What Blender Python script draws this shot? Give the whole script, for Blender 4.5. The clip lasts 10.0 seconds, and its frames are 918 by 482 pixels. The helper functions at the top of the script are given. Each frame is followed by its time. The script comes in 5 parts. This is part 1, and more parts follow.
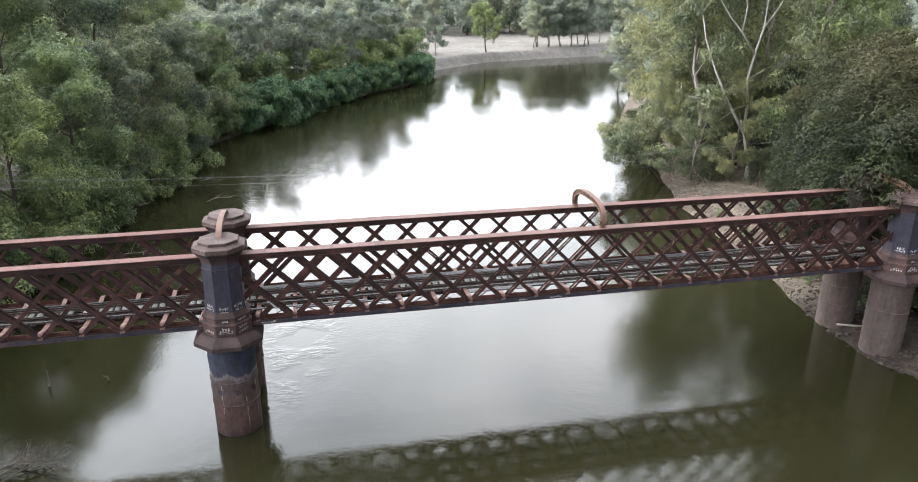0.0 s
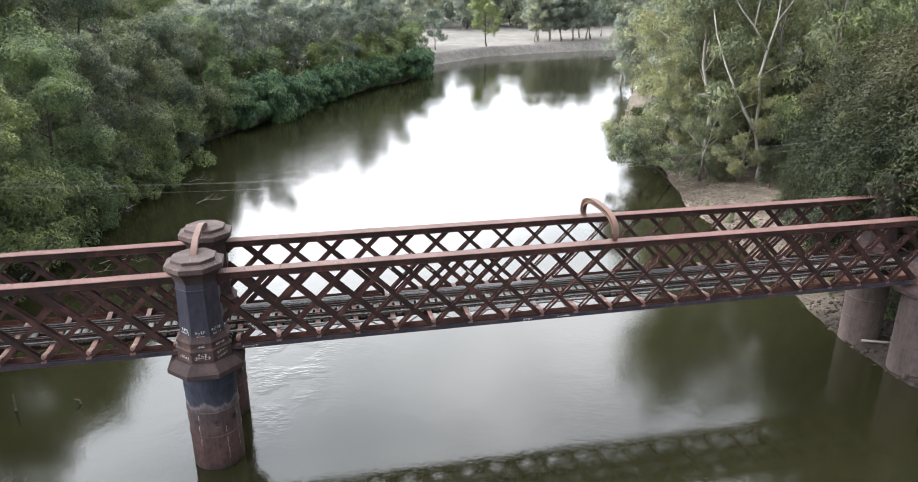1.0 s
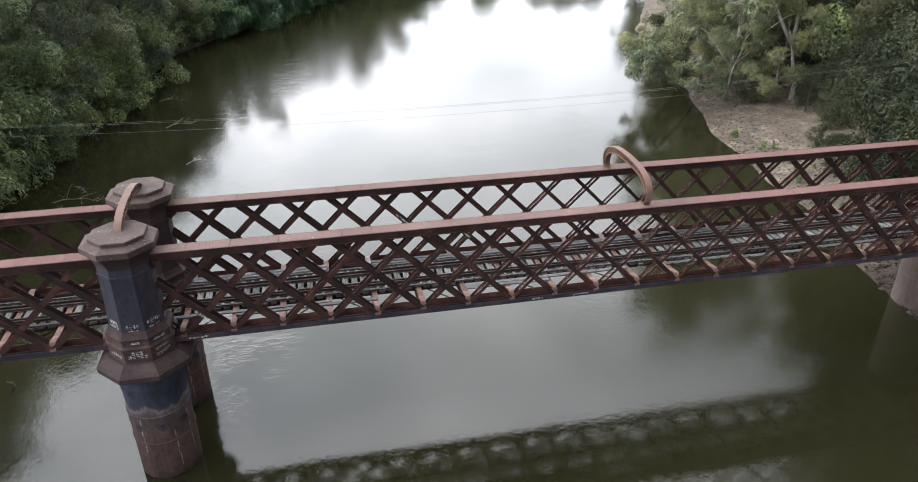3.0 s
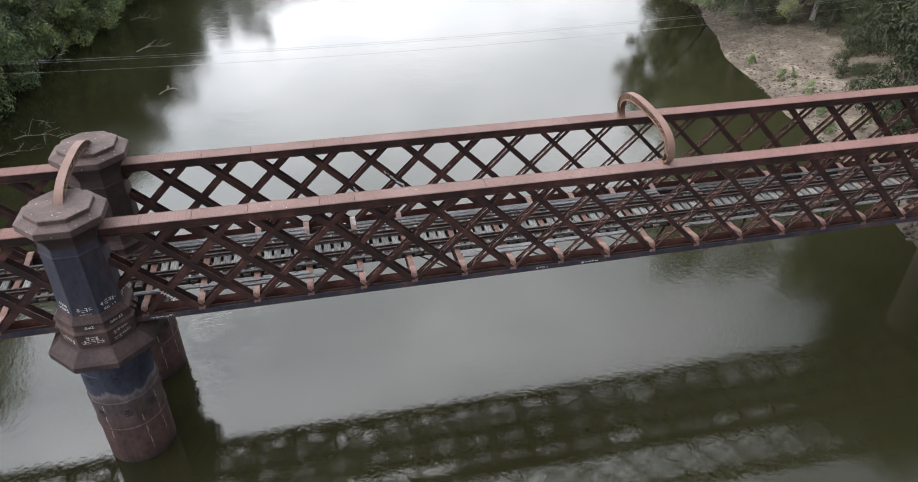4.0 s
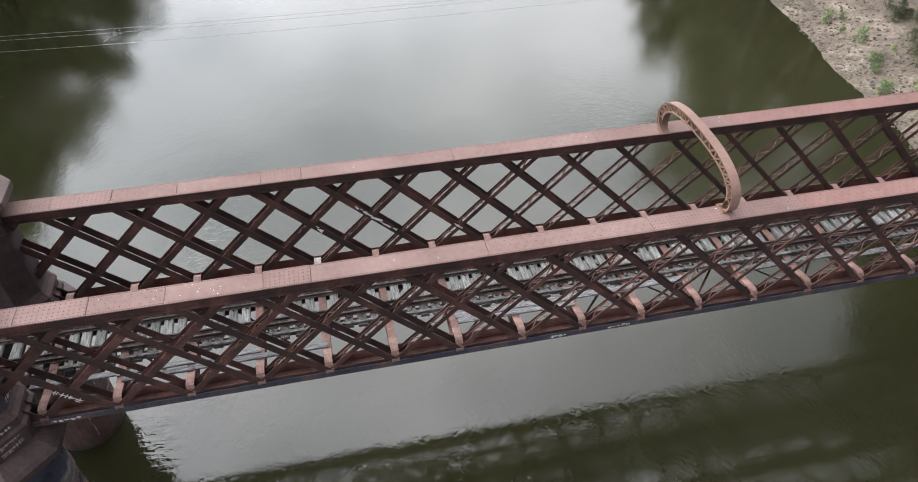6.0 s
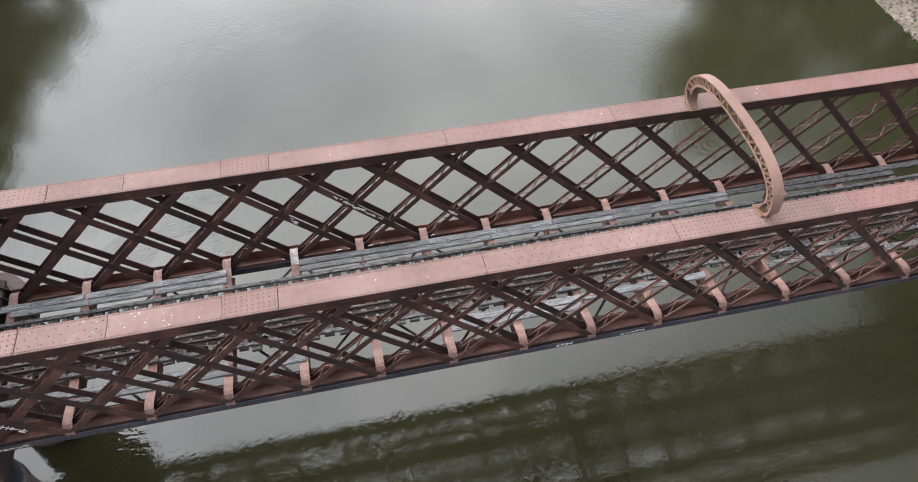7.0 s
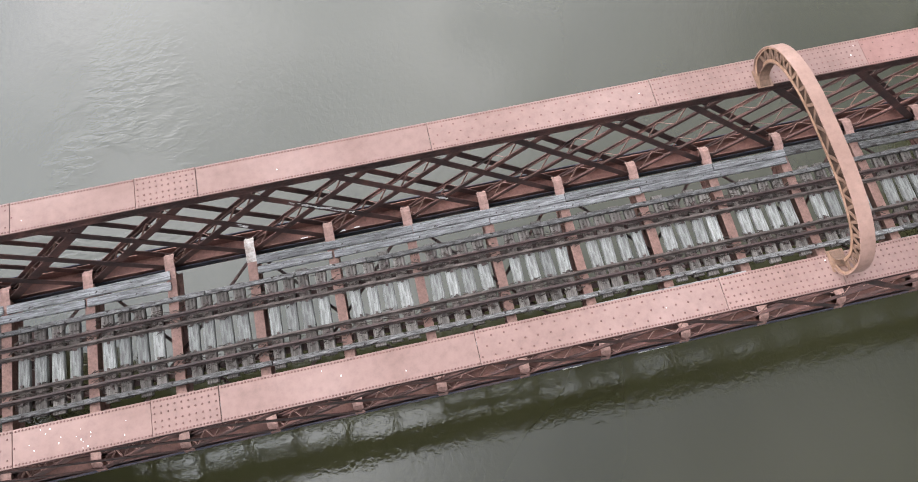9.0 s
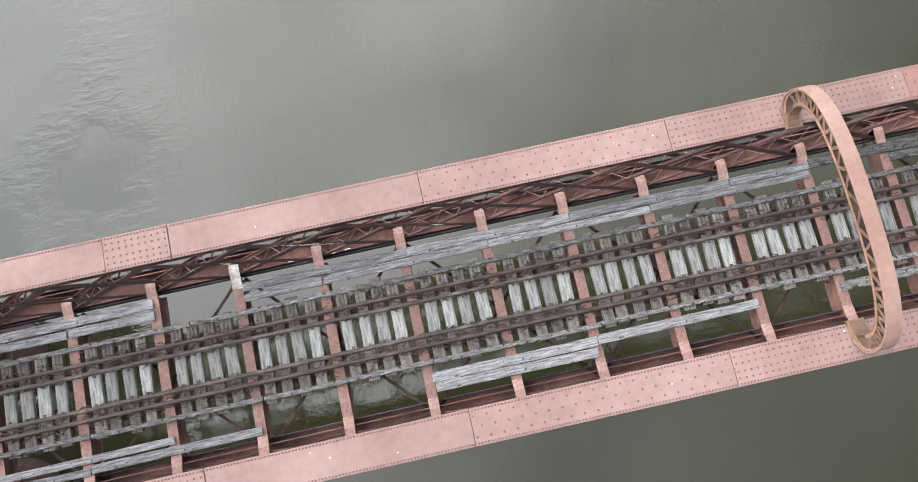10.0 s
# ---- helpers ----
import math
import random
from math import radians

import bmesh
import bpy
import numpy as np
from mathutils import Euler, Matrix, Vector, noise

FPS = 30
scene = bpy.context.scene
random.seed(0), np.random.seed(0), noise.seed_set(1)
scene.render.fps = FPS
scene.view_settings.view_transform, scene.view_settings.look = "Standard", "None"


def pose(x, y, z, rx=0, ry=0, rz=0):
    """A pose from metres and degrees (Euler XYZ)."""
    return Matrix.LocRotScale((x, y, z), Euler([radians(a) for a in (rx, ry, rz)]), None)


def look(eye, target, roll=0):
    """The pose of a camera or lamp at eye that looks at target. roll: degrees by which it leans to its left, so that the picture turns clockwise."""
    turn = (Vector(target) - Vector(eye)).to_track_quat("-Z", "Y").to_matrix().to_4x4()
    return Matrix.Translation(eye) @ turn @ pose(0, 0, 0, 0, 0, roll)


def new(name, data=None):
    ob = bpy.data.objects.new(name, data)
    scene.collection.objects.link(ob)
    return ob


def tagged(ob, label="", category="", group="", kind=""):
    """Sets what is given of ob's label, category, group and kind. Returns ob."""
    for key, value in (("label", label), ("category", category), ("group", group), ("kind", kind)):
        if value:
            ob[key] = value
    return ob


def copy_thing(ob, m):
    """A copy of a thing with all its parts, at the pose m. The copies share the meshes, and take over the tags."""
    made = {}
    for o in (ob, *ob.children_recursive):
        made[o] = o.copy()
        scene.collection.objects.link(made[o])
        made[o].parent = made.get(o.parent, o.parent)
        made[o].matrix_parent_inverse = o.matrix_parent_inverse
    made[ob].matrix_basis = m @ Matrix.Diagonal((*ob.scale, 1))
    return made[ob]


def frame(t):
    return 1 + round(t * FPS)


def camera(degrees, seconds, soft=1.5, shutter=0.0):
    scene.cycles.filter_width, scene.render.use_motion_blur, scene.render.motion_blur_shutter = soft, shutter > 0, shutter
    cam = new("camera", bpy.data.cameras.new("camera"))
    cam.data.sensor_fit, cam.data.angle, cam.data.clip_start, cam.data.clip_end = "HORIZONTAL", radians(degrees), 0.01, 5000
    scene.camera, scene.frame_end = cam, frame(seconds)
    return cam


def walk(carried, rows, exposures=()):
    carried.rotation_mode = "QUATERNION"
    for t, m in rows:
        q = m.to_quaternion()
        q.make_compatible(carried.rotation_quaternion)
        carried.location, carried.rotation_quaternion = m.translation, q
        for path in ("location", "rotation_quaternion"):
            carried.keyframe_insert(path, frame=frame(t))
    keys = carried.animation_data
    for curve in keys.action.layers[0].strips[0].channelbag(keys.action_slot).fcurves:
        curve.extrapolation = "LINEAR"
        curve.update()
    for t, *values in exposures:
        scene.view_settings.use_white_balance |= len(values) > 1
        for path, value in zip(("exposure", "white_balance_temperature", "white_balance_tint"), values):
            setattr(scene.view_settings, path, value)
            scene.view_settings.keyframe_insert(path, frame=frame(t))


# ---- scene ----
cam = camera(65.4, 10.0, soft=0.95)
# seconds, place in metres, turn in degrees
ROWS = [
    (0.0, 0, 0, 27.6, 70.6, 0, -12),
    (0.5, 0.438, 1.993, 27.564, 70.48, 0.009, -12.003),
    (1.0, 0.922, 4.095, 27.526, 70.11, -0.013, -12.006),
    (1.5, 1.449, 6.264, 27.546, 69.48, 0.003, -11.991),
    (2.0, 2.008, 8.495, 27.536, 68.79, 0.019, -11.975),
    (2.5, 2.548, 10.727, 27.435, 66.5, -0.002, -11.946),
    (3.0, 3.14, 13.045, 27.437, 62.45, -0.02, -11.876),
    (4.5, 4.569, 20.299, 27.713, 53.034, -0.315, -12.497),
    (5.0, 5.044, 22.797, 27.9, 51.302, -0.468, -12.699),
    (5.5, 5.712, 25.237, 27.879, 49.858, -0.416, -12.582),
    (7.0, 7.559, 32.101, 27.602, 40.047, -0.45, -12.383),
    (7.5, 8.198, 34.425, 27.72, 34.693, -0.455, -12.341),
    (8.0, 8.73, 36.631, 27.664, 29.711, -0.426, -12.403),
    (8.5, 9.348, 38.819, 27.637, 24.648, -0.239, -12.352),
    (9.0, 9.934, 41.096, 27.63, 19.376, -0.098, -12.369),
    (9.5, 10.509, 43.083, 27.573, 14.763, 0.17, -12.357),
    (10.0, 11.078, 45.24, 27.502, 9.841, 0.274, -12.361),
]
walk(cam, [(t, pose(x, y, z, rx, ry, rz)) for t, x, y, z, rx, ry, rz in ROWS],
     exposures=[(0.0, 0.0), (1.5, -0.1), (3.0, -0.44), (5.0, -0.28), (7.5, 0.1), (10.0, 0.35)])

# ---- world and sun ----
world = bpy.data.worlds.new("sky")
scene.world = world
world.use_nodes = True
wn, wl = world.node_tree.nodes, world.node_tree.links
wn.clear()
SUN_EL, SUN_AZ = 28.0, -76.0          # degrees; azimuth from +y towards +x


def wnode(kind, **props):
    n = wn.new(kind)
    for k, v in props.items():
        n.inputs[k].default_value = v
    return n


w_out, w_bg = wnode("ShaderNodeOutputWorld"), wnode("ShaderNodeBackground", Strength=0.165)
w_sky = wnode("ShaderNodeTexSky")
w_sky.sky_type, w_sky.sun_disc = "NISHITA", False
w_sky.sun_elevation, w_sky.sun_rotation = radians(SUN_EL), radians(SUN_AZ)
w_sky.air_density, w_sky.dust_density = 1.0, 3.0
w_co = wnode("ShaderNodeTexCoord")
w_map = wnode("ShaderNodeMapping", Scale=(1.0, 1.0, 2.2))
w_noise = wnode("ShaderNodeTexNoise", Scale=2.6, Detail=6.0, Roughness=0.55)
w_ramp = wnode("ShaderNodeValToRGB")
w_ramp.color_ramp.elements[0].position, w_ramp.color_ramp.elements[0].color = 0.36, (6.3, 6.8, 7.45, 1)
w_ramp.color_ramp.elements[1].position, w_ramp.color_ramp.elements[1].color = 0.66, (13.5, 13.6, 14.25, 1)
# the cloud sheet is thinner and brighter low down, ahead
w_sep = wnode("ShaderNodeSeparateXYZ")
w_low = wnode("ShaderNodeMapRange")
for k, v in (("From Min", 0.0), ("From Max", 0.85), ("To Min", 1.78), ("To Max", 1.66)):
    w_low.inputs[k].default_value = v
# a darker bank of cloud stands just behind the zenith
w_dir = wnode("ShaderNodeValToRGB")
w_half = wn.new("ShaderNodeMath")
w_half.operation = "MULTIPLY_ADD"
w_half.inputs[1].default_value, w_half.inputs[2].default_value = 0.5, 0.5
for k, (p, v) in enumerate(((0.0, 0.24), (0.22, 0.30), (0.36, 0.46), (0.49, 0.78), (0.61, 1.55), (0.85, 2.3))):
    e = w_dir.color_ramp.elements[k] if k < 2 else w_dir.color_ramp.elements.new(p)
    e.position, e.color = p, ((v * 0.84, v, v * 0.97, 1) if p < 0.55 else (v * 0.985, v, v * 0.975, 1))
w_mul = wn.new("ShaderNodeMath")
w_mul.operation = "MULTIPLY"
w_cloud = wn.new("ShaderNodeVectorMath")
w_cloud.operation = "SCALE"
w_mix = wn.new("ShaderNodeMixRGB")
w_mix.inputs["Fac"].default_value = 0.88
wl.new(w_co.outputs["Generated"], w_map.inputs["Vector"])
wl.new(w_map.outputs["Vector"], w_noise.inputs["Vector"])
wl.new(w_noise.outputs["Fac"], w_ramp.inputs["Fac"])
wl.new(w_co.outputs["Generated"], w_sep.inputs["Vector"])
wl.new(w_sep.outputs["Z"], w_low.inputs["Value"])
w_dot = wn.new("ShaderNodeVectorMath")
w_dot.operation = "DOT_PRODUCT"
w_dot.inputs[1].default_value = (-0.72, 0.694, 0.0)
wl.new(w_co.outputs["Generated"], w_dot.inputs[0])
wl.new(w_dot.outputs["Value"], w_half.inputs[0])
wl.new(w_half.outputs["Value"], w_dir.inputs["Fac"])
wl.new(w_low.outputs["Result"], w_mul.inputs[0])
wl.new(w_dir.outputs["Color"], w_mul.inputs[1])
wl.new(w_ramp.outputs["Color"], w_cloud.inputs[0])
wl.new(w_mul.outputs["Value"], w_cloud.inputs["Scale"])
wl.new(w_sky.outputs["Color"], w_mix.inputs["Color1"])
wl.new(w_cloud.outputs["Vector"], w_mix.inputs["Color2"])
wl.new(w_mix.outputs["Color"], w_bg.inputs["Color"])
wl.new(w_bg.outputs["Background"], w_out.inputs["Surface"])

sun = new("sun", bpy.data.lights.new("sun", "SUN"))
sun.data.energy, sun.data.angle, sun.data.color = 2.2, radians(26), (1.0, 0.95, 0.89)
az, el = radians(SUN_AZ), radians(SUN_EL)
sun.matrix_world = look((math.sin(az) * math.cos(el) * 200, math.cos(az) * math.cos(el) * 200, math.sin(el) * 200), (0, 0, 0))


# ---- materials ----
def material(name):
    m = bpy.data.materials.new(name)
    m.use_nodes = True
    return m, m.node_tree.nodes, m.node_tree.links, m.node_tree.nodes["Principled BSDF"]


def add_noise(nodes, links, scale, detail=5.0, rough=0.6, stretch=None, dist=0.0):
    co = nodes.new("ShaderNodeTexCoord")
    n = nodes.new("ShaderNodeTexNoise")
    n.inputs["Scale"].default_value, n.inputs["Detail"].default_value = scale, detail
    n.inputs["Roughness"].default_value, n.inputs["Distortion"].default_value = rough, dist
    if stretch:
        mp = nodes.new("ShaderNodeMapping")
        mp.inputs["Scale"].default_value = stretch
        links.new(co.outputs["Object"], mp.inputs["Vector"])
        links.new(mp.outputs["Vector"], n.inputs["Vector"])
    else:
        links.new(co.outputs["Object"], n.inputs["Vector"])
    return n.outputs["Fac"]


def add_ramp(nodes, links, fac, stops):
    r = nodes.new("ShaderNodeValToRGB")
    e = r.color_ramp.elements
    while len(e) < len(stops):
        e.new(0.5)
    for k, (p, c) in enumerate(stops):
        e[k].position, e[k].color = p, (*c, 1)
    links.new(fac, r.inputs["Fac"])
    return r.outputs["Color"]


def add_mix(nodes, links, fac, a, b, blend="MIX"):
    m = nodes.new("ShaderNodeMixRGB")
    m.blend_type = blend
    for sock, v in ((m.inputs["Fac"], fac), (m.inputs["Color1"], a), (m.inputs["Color2"], b)):
        if isinstance(v, (int, float)):
            sock.default_value = v
        elif isinstance(v, tuple):
            sock.default_value = (*v, 1)
        else:
            links.new(v, sock)
    return m.outputs["Color"]


def add_bump(nodes, links, bsdf, height, strength, distance):
    b = nodes.new("ShaderNodeBump")
    b.inputs["Strength"].default_value, b.inputs["Distance"].default_value = strength, distance
    links.new(height, b.inputs["Height"])
    links.new(b.outputs["Normal"], bsdf.inputs["Normal"])


def worn(name, dark, mid, light, scale=1.2, fine=14.0, rough=0.75, bump=0.3, stretch=None, vary=0.25, metal=0.0, spots=None, grain=0.7):
    """A weathered surface: large patches, fine grain, tone that differs from piece to piece."""
    m, nodes, links, bsdf = material(name)
    big = add_noise(nodes, links, scale, 6.0, 0.62, stretch)
    small = add_noise(nodes, links, fine, 4.0, 0.7, stretch)
    col = add_ramp(nodes, links, big, ((0.3, dark), (0.5, mid), (0.72, light)))
    speck = add_ramp(nodes, links, small, ((0.3, (0.5, 0.5, 0.5)), (0.5, (0.98, 0.98, 0.98)), (0.7, (1.3, 1.3, 1.3))))
    col = add_mix(nodes, links, grain, col, speck, "MULTIPLY")
    info = nodes.new("ShaderNodeObjectInfo")
    tone = add_ramp(nodes, links, info.outputs["Random"], ((0.0, (1 - vary,) * 3), (1.0, (1 + vary,) * 3)))
    col = add_mix(nodes, links, 1.0, col, tone, "MULTIPLY")
    if spots:
        sp = add_noise(nodes, links, spots[1], 3.0, 0.5)
        mask = add_ramp(nodes, links, sp, ((spots[2], (0, 0, 0)), (spots[2] + 0.04, (1, 1, 1))))
        col = add_mix(nodes, links, mask, col, spots[0])
    links.new(col, bsdf.inputs["Base Color"])
    bsdf.inputs["Roughness"].default_value, bsdf.inputs["Metallic"].default_value = rough, metal
    add_bump(nodes, links, bsdf, small, bump, 0.01)
    return m


M_CHORD = worn("faded_red_oxide_paint", (0.148, 0.088, 0.076), (0.179, 0.110, 0.097), (0.211, 0.137, 0.123), 0.35, 5.0, 0.82, 0.08, vary=0.06, grain=0.28)
M_RUST = worn("dark_rusted_iron", (0.014, 0.0075, 0.007), (0.036, 0.0145, 0.0125), (0.10, 0.041, 0.033), 0.9, 12.0, 0.8, 0.35, vary=0.2)
M_FLANGE = worn("red_brown_flange", (0.058, 0.024, 0.019), (0.122, 0.053, 0.042), (0.215, 0.108, 0.087), 1.1, 10.0, 0.78, 0.3, vary=0.12)
M_STRUT = worn("red_brown_strut", (0.02, 0.0095, 0.0085), (0.055, 0.022, 0.0185), (0.13, 0.058, 0.047), 1.0, 12.0, 0.8, 0.35, vary=0.2)
M_CHORD_RED = worn("redder_oxide_paint", (0.145, 0.072, 0.062), (0.184, 0.096, 0.084), (0.224, 0.126, 0.112), 0.35, 5.0, 0.82, 0.08, vary=0.06, grain=0.28)
M_BEAM = worn("floor_beam_oxide", (0.13, 0.068, 0.055), (0.19, 0.105, 0.086), (0.26, 0.155, 0.13), 1.5, 12.0, 0.75, 0.25, vary=0.15)
M_BRACKET = worn("bracket_red_oxide", (0.145, 0.08, 0.066), (0.21, 0.12, 0.10), (0.29, 0.18, 0.155), 1.5, 12.0, 0.75, 0.25, vary=0.15)
M_ARCH = worn("arch_tan_rust", (0.10, 0.054, 0.034), (0.165, 0.093, 0.06), (0.235, 0.14, 0.1), 1.2, 10.0, 0.7, 0.25, vary=0.05)
# lacing and inner flange: arch rust darkened by the side shade they stand in
M_LACE = worn("shaded_arch_lacing_rust", (0.055, 0.03, 0.02), (0.10, 0.055, 0.036), (0.165, 0.098, 0.068), 1.0, 10.0, 0.75, 0.25, vary=0.05)
M_ARCHTOP = worn("arch_flange_rust", (0.16, 0.09, 0.07), (0.20, 0.118, 0.094), (0.245, 0.15, 0.125), 0.8, 8.0, 0.7, 0.15, vary=0.04, grain=0.3)
M_RIVET = worn("rivet_rust", (0.08, 0.034, 0.028), (0.112, 0.049, 0.041), (0.15, 0.07, 0.06), 2.0, 20.0, 0.7, 0.1, vary=0.1)
M_RAIL = worn("rail_rust", (0.018, 0.010, 0.0095), (0.042, 0.023, 0.021), (0.085, 0.05, 0.045), 2.0, 18.0, 0.65, 0.3, vary=0.1)
M_CHECK = worn("pale_rusted_check_rail", (0.025, 0.017, 0.015), (0.058, 0.042, 0.037), (0.125, 0.10, 0.09), 2.0, 14.0, 0.75, 0.3, vary=0.1)
M_COLUMN = worn("column_flaking_paint", (0.017, 0.017, 0.026), (0.034, 0.034, 0.052), (0.088, 0.055, 0.054), 0.7, 6.0, 0.85, 0.3, (1, 1, 0.35), 0.08)
M_CYL = worn("cylinder_river_stain", (0.034, 0.026, 0.025), (0.062, 0.047, 0.045), (0.115, 0.092, 0.086), 0.6, 5.0, 0.75, 0.3, (1, 1, 0.5), 0.05)


def banded(mat):
    """River-level bands on the cylinder: brown silt below, a pale lime line, blue-black paint above."""
    nodes, links = mat.node_tree.nodes, mat.node_tree.links
    bsdf = nodes["Principled BSDF"]
    old = bsdf.inputs["Base Color"].links[0].from_socket
    co = nodes.new("ShaderNodeTexCoord")
    sep = nodes.new("ShaderNodeSeparateXYZ")
    links.new(co.outputs["Object"], sep.inputs["Vector"])
    edge = add_noise(nodes, links, 1.6, 4.0, 0.6, (1, 1, 0.3))
    add = nodes.new("ShaderNodeMath")
    add.operation = "MULTIPLY_ADD"
    add.inputs[1].default_value = 1.3
    links.new(edge, add.inputs[0])
    links.new(sep.outputs["Z"], add.inputs[2])
    div = nodes.new("ShaderNodeMath")
    div.operation = "DIVIDE"
    div.inputs[1].default_value = 8.0
    links.new(add.outputs["Value"], div.inputs[0])
    tone = add_ramp(nodes, links, div.outputs["Value"], ((0.04, (0.5, 0.42, 0.4)), (0.09, (1.1, 0.78, 0.76)), (0.3, (1.4, 1.02, 0.98)), (0.5, (1.45, 1.32, 1.38)), (0.56, (1.7, 1.7, 1.8)), (0.59, (3.3, 3.7, 4.1)), (0.612, (0.7, 1.0, 1.65)), (0.9, (0.5, 0.8, 1.4))))
    links.new(add_mix(nodes, links, 1.0, old, tone, "MULTIPLY"), bsdf.inputs["Base Color"])


banded(M_CYL)
M_CAP = worn("cap_rust_lichen", (0.055, 0.036, 0.033), (0.088, 0.058, 0.053), (0.135, 0.094, 0.086), 1.1, 9.0, 0.8, 0.3, vary=0.08, spots=((0.34, 0.31, 0.28), 7.0, 0.68))
M_SKIRT = worn("skirt_rust", (0.030, 0.018, 0.019), (0.050, 0.031, 0.031), (0.082, 0.05, 0.048), 1.0, 9.0, 0.75, 0.3, vary=0.05)
M_BASE = worn("base_rust_over_blue", (0.03, 0.022, 0.025), (0.066, 0.038, 0.036), (0.115, 0.066, 0.058), 1.3, 9.0, 0.78, 0.35, vary=0.06)
M_CYL_LAND = worn("cylinder_dry_silt", (0.055, 0.039, 0.035), (0.09, 0.068, 0.062), (0.14, 0.112, 0.10), 0.45, 5.0, 0.85, 0.3, (1, 1, 0.35), 0.05)
M_WOOD = worn("grey_weathered_timber", (0.045, 0.041, 0.042), (0.185, 0.183, 0.187), (0.36, 0.36, 0.367), 2.6, 15.0, 0.88, 0.9, (0.6, 8.0, 8.0), 0.28, grain=1.0, spots=((0.045, 0.038, 0.036), 7.0, 0.64))
M_GUARD = worn("dark_weathered_timber", (0.03, 0.026, 0.025), (0.10, 0.096, 0.095), (0.235, 0.232, 0.232), 3.0, 12.0, 0.9, 0.9, (0.9, 7.0, 7.0), 0.3, grain=1.0, spots=((0.03, 0.025, 0.024), 6.0, 0.6))
M_LITTER = worn("bark_litter", (0.012, 0.009, 0.008), (0.030, 0.022, 0.019), (0.075, 0.056, 0.047), 3.0, 20.0, 0.95, 0.3, vary=0.3)
M_SLEEPER = worn("grey_split_sleeper", (0.055, 0.05, 0.048), (0.205, 0.205, 0.197), (0.345, 0.352, 0.338), 2.6, 15.0, 0.88, 0.9, (8.0, 0.6, 8.0), 0.3, grain=1.0, spots=((0.045, 0.037, 0.035), 7.0, 0.64))


def rail_stain(mat):
    """Rust and grease from the rails has soaked into the sleepers beneath them."""
    nodes, links = mat.node_tree.nodes, mat.node_tree.links
    bsdf = nodes["Principled BSDF"]
    old = bsdf.inputs["Base Color"].links[0].from_socket
    co = nodes.new("ShaderNodeTexCoord")
    sep = nodes.new("ShaderNodeSeparateXYZ")
    links.new(co.outputs["Object"], sep.inputs["Vector"])
    n = add_noise(nodes, links, 6.0, 4.0, 0.6)
    ab = nodes.new("ShaderNodeMath")
    ab.operation = "ABSOLUTE"
    links.new(sep.outputs["Y"], ab.inputs[0])
    mv = nodes.new("ShaderNodeMath")
    mv.operation = "MULTIPLY_ADD"
    mv.inputs[1].default_value = 0.36
    links.new(n, mv.inputs[0])
    links.new(ab.outputs["Value"], mv.inputs[2])
    fac = add_ramp(nodes, links, mv.outputs["Value"], ((0.56, (0, 0, 0)), (0.70, (0.85, 0.85, 0.85)), (0.96, (0.85, 0.85, 0.85)), (1.0, (0.7, 0.7, 0.7))))
    links.new(add_mix(nodes, links, fac, old, add_mix(nodes, links, 1.0, old, (0.52, 0.42, 0.39), "MULTIPLY")), bsdf.inputs["Base Color"])


rail_stain(M_SLEEPER)
for m in (M_WOOD, M_GUARD, M_SLEEPER):
    m.node_tree.nodes["Principled BSDF"].inputs["Specular IOR Level"].default_value = 0.12
M_BARK = worn("pale_gum_bark", (0.15, 0.13, 0.11), (0.26, 0.235, 0.205), (0.40, 0.37, 0.335), 1.2, 8.0, 0.85, 0.5, (1, 1, 0.3), 0.2)
M_GHOST = worn("white_gum_bark", (0.30, 0.275, 0.245), (0.50, 0.475, 0.44), (0.62, 0.60, 0.565), 0.9, 6.0, 0.8, 0.3, (1, 1, 0.3), 0.1)
M_BARKD = worn("dark_bark", (0.06, 0.05, 0.042), (0.11, 0.092, 0.075), (0.19, 0.16, 0.13), 1.4, 8.0, 0.9, 0.5, (1, 1, 0.3), 0.2)
M_STONE = worn("bank_stone", (0.025, 0.019, 0.015), (0.056, 0.042, 0.034), (0.15, 0.12, 0.096), 1.6, 6.0, 0.9, 0.4, vary=0.35)
M_GRAVEL = worn("bank_gravel", (0.08, 0.064, 0.05), (0.16, 0.13, 0.105), (0.30, 0.25, 0.205), 1.6, 6.0, 0.9, 0.4, vary=0.3)
M_PAINT = worn("white_paint_marks", (0.5, 0.48, 0.47), (0.62, 0.6, 0.59), (0.72, 0.7, 0.69), 3.0, 20.0, 0.8, 0.1, vary=0.1)
M_WHITED = worn("flaking_white_paint", (0.17, 0.11, 0.09), (0.31, 0.27, 0.25), (0.45, 0.43, 0.41), 3.0, 12.0, 0.8, 0.3, vary=0.05)
M_WIRE = worn("wire_grey", (0.2, 0.2, 0.2), (0.3, 0.3, 0.3), (0.4, 0.4, 0.4), 1.0, 5.0, 0.5, 0.0, vary=0.0)


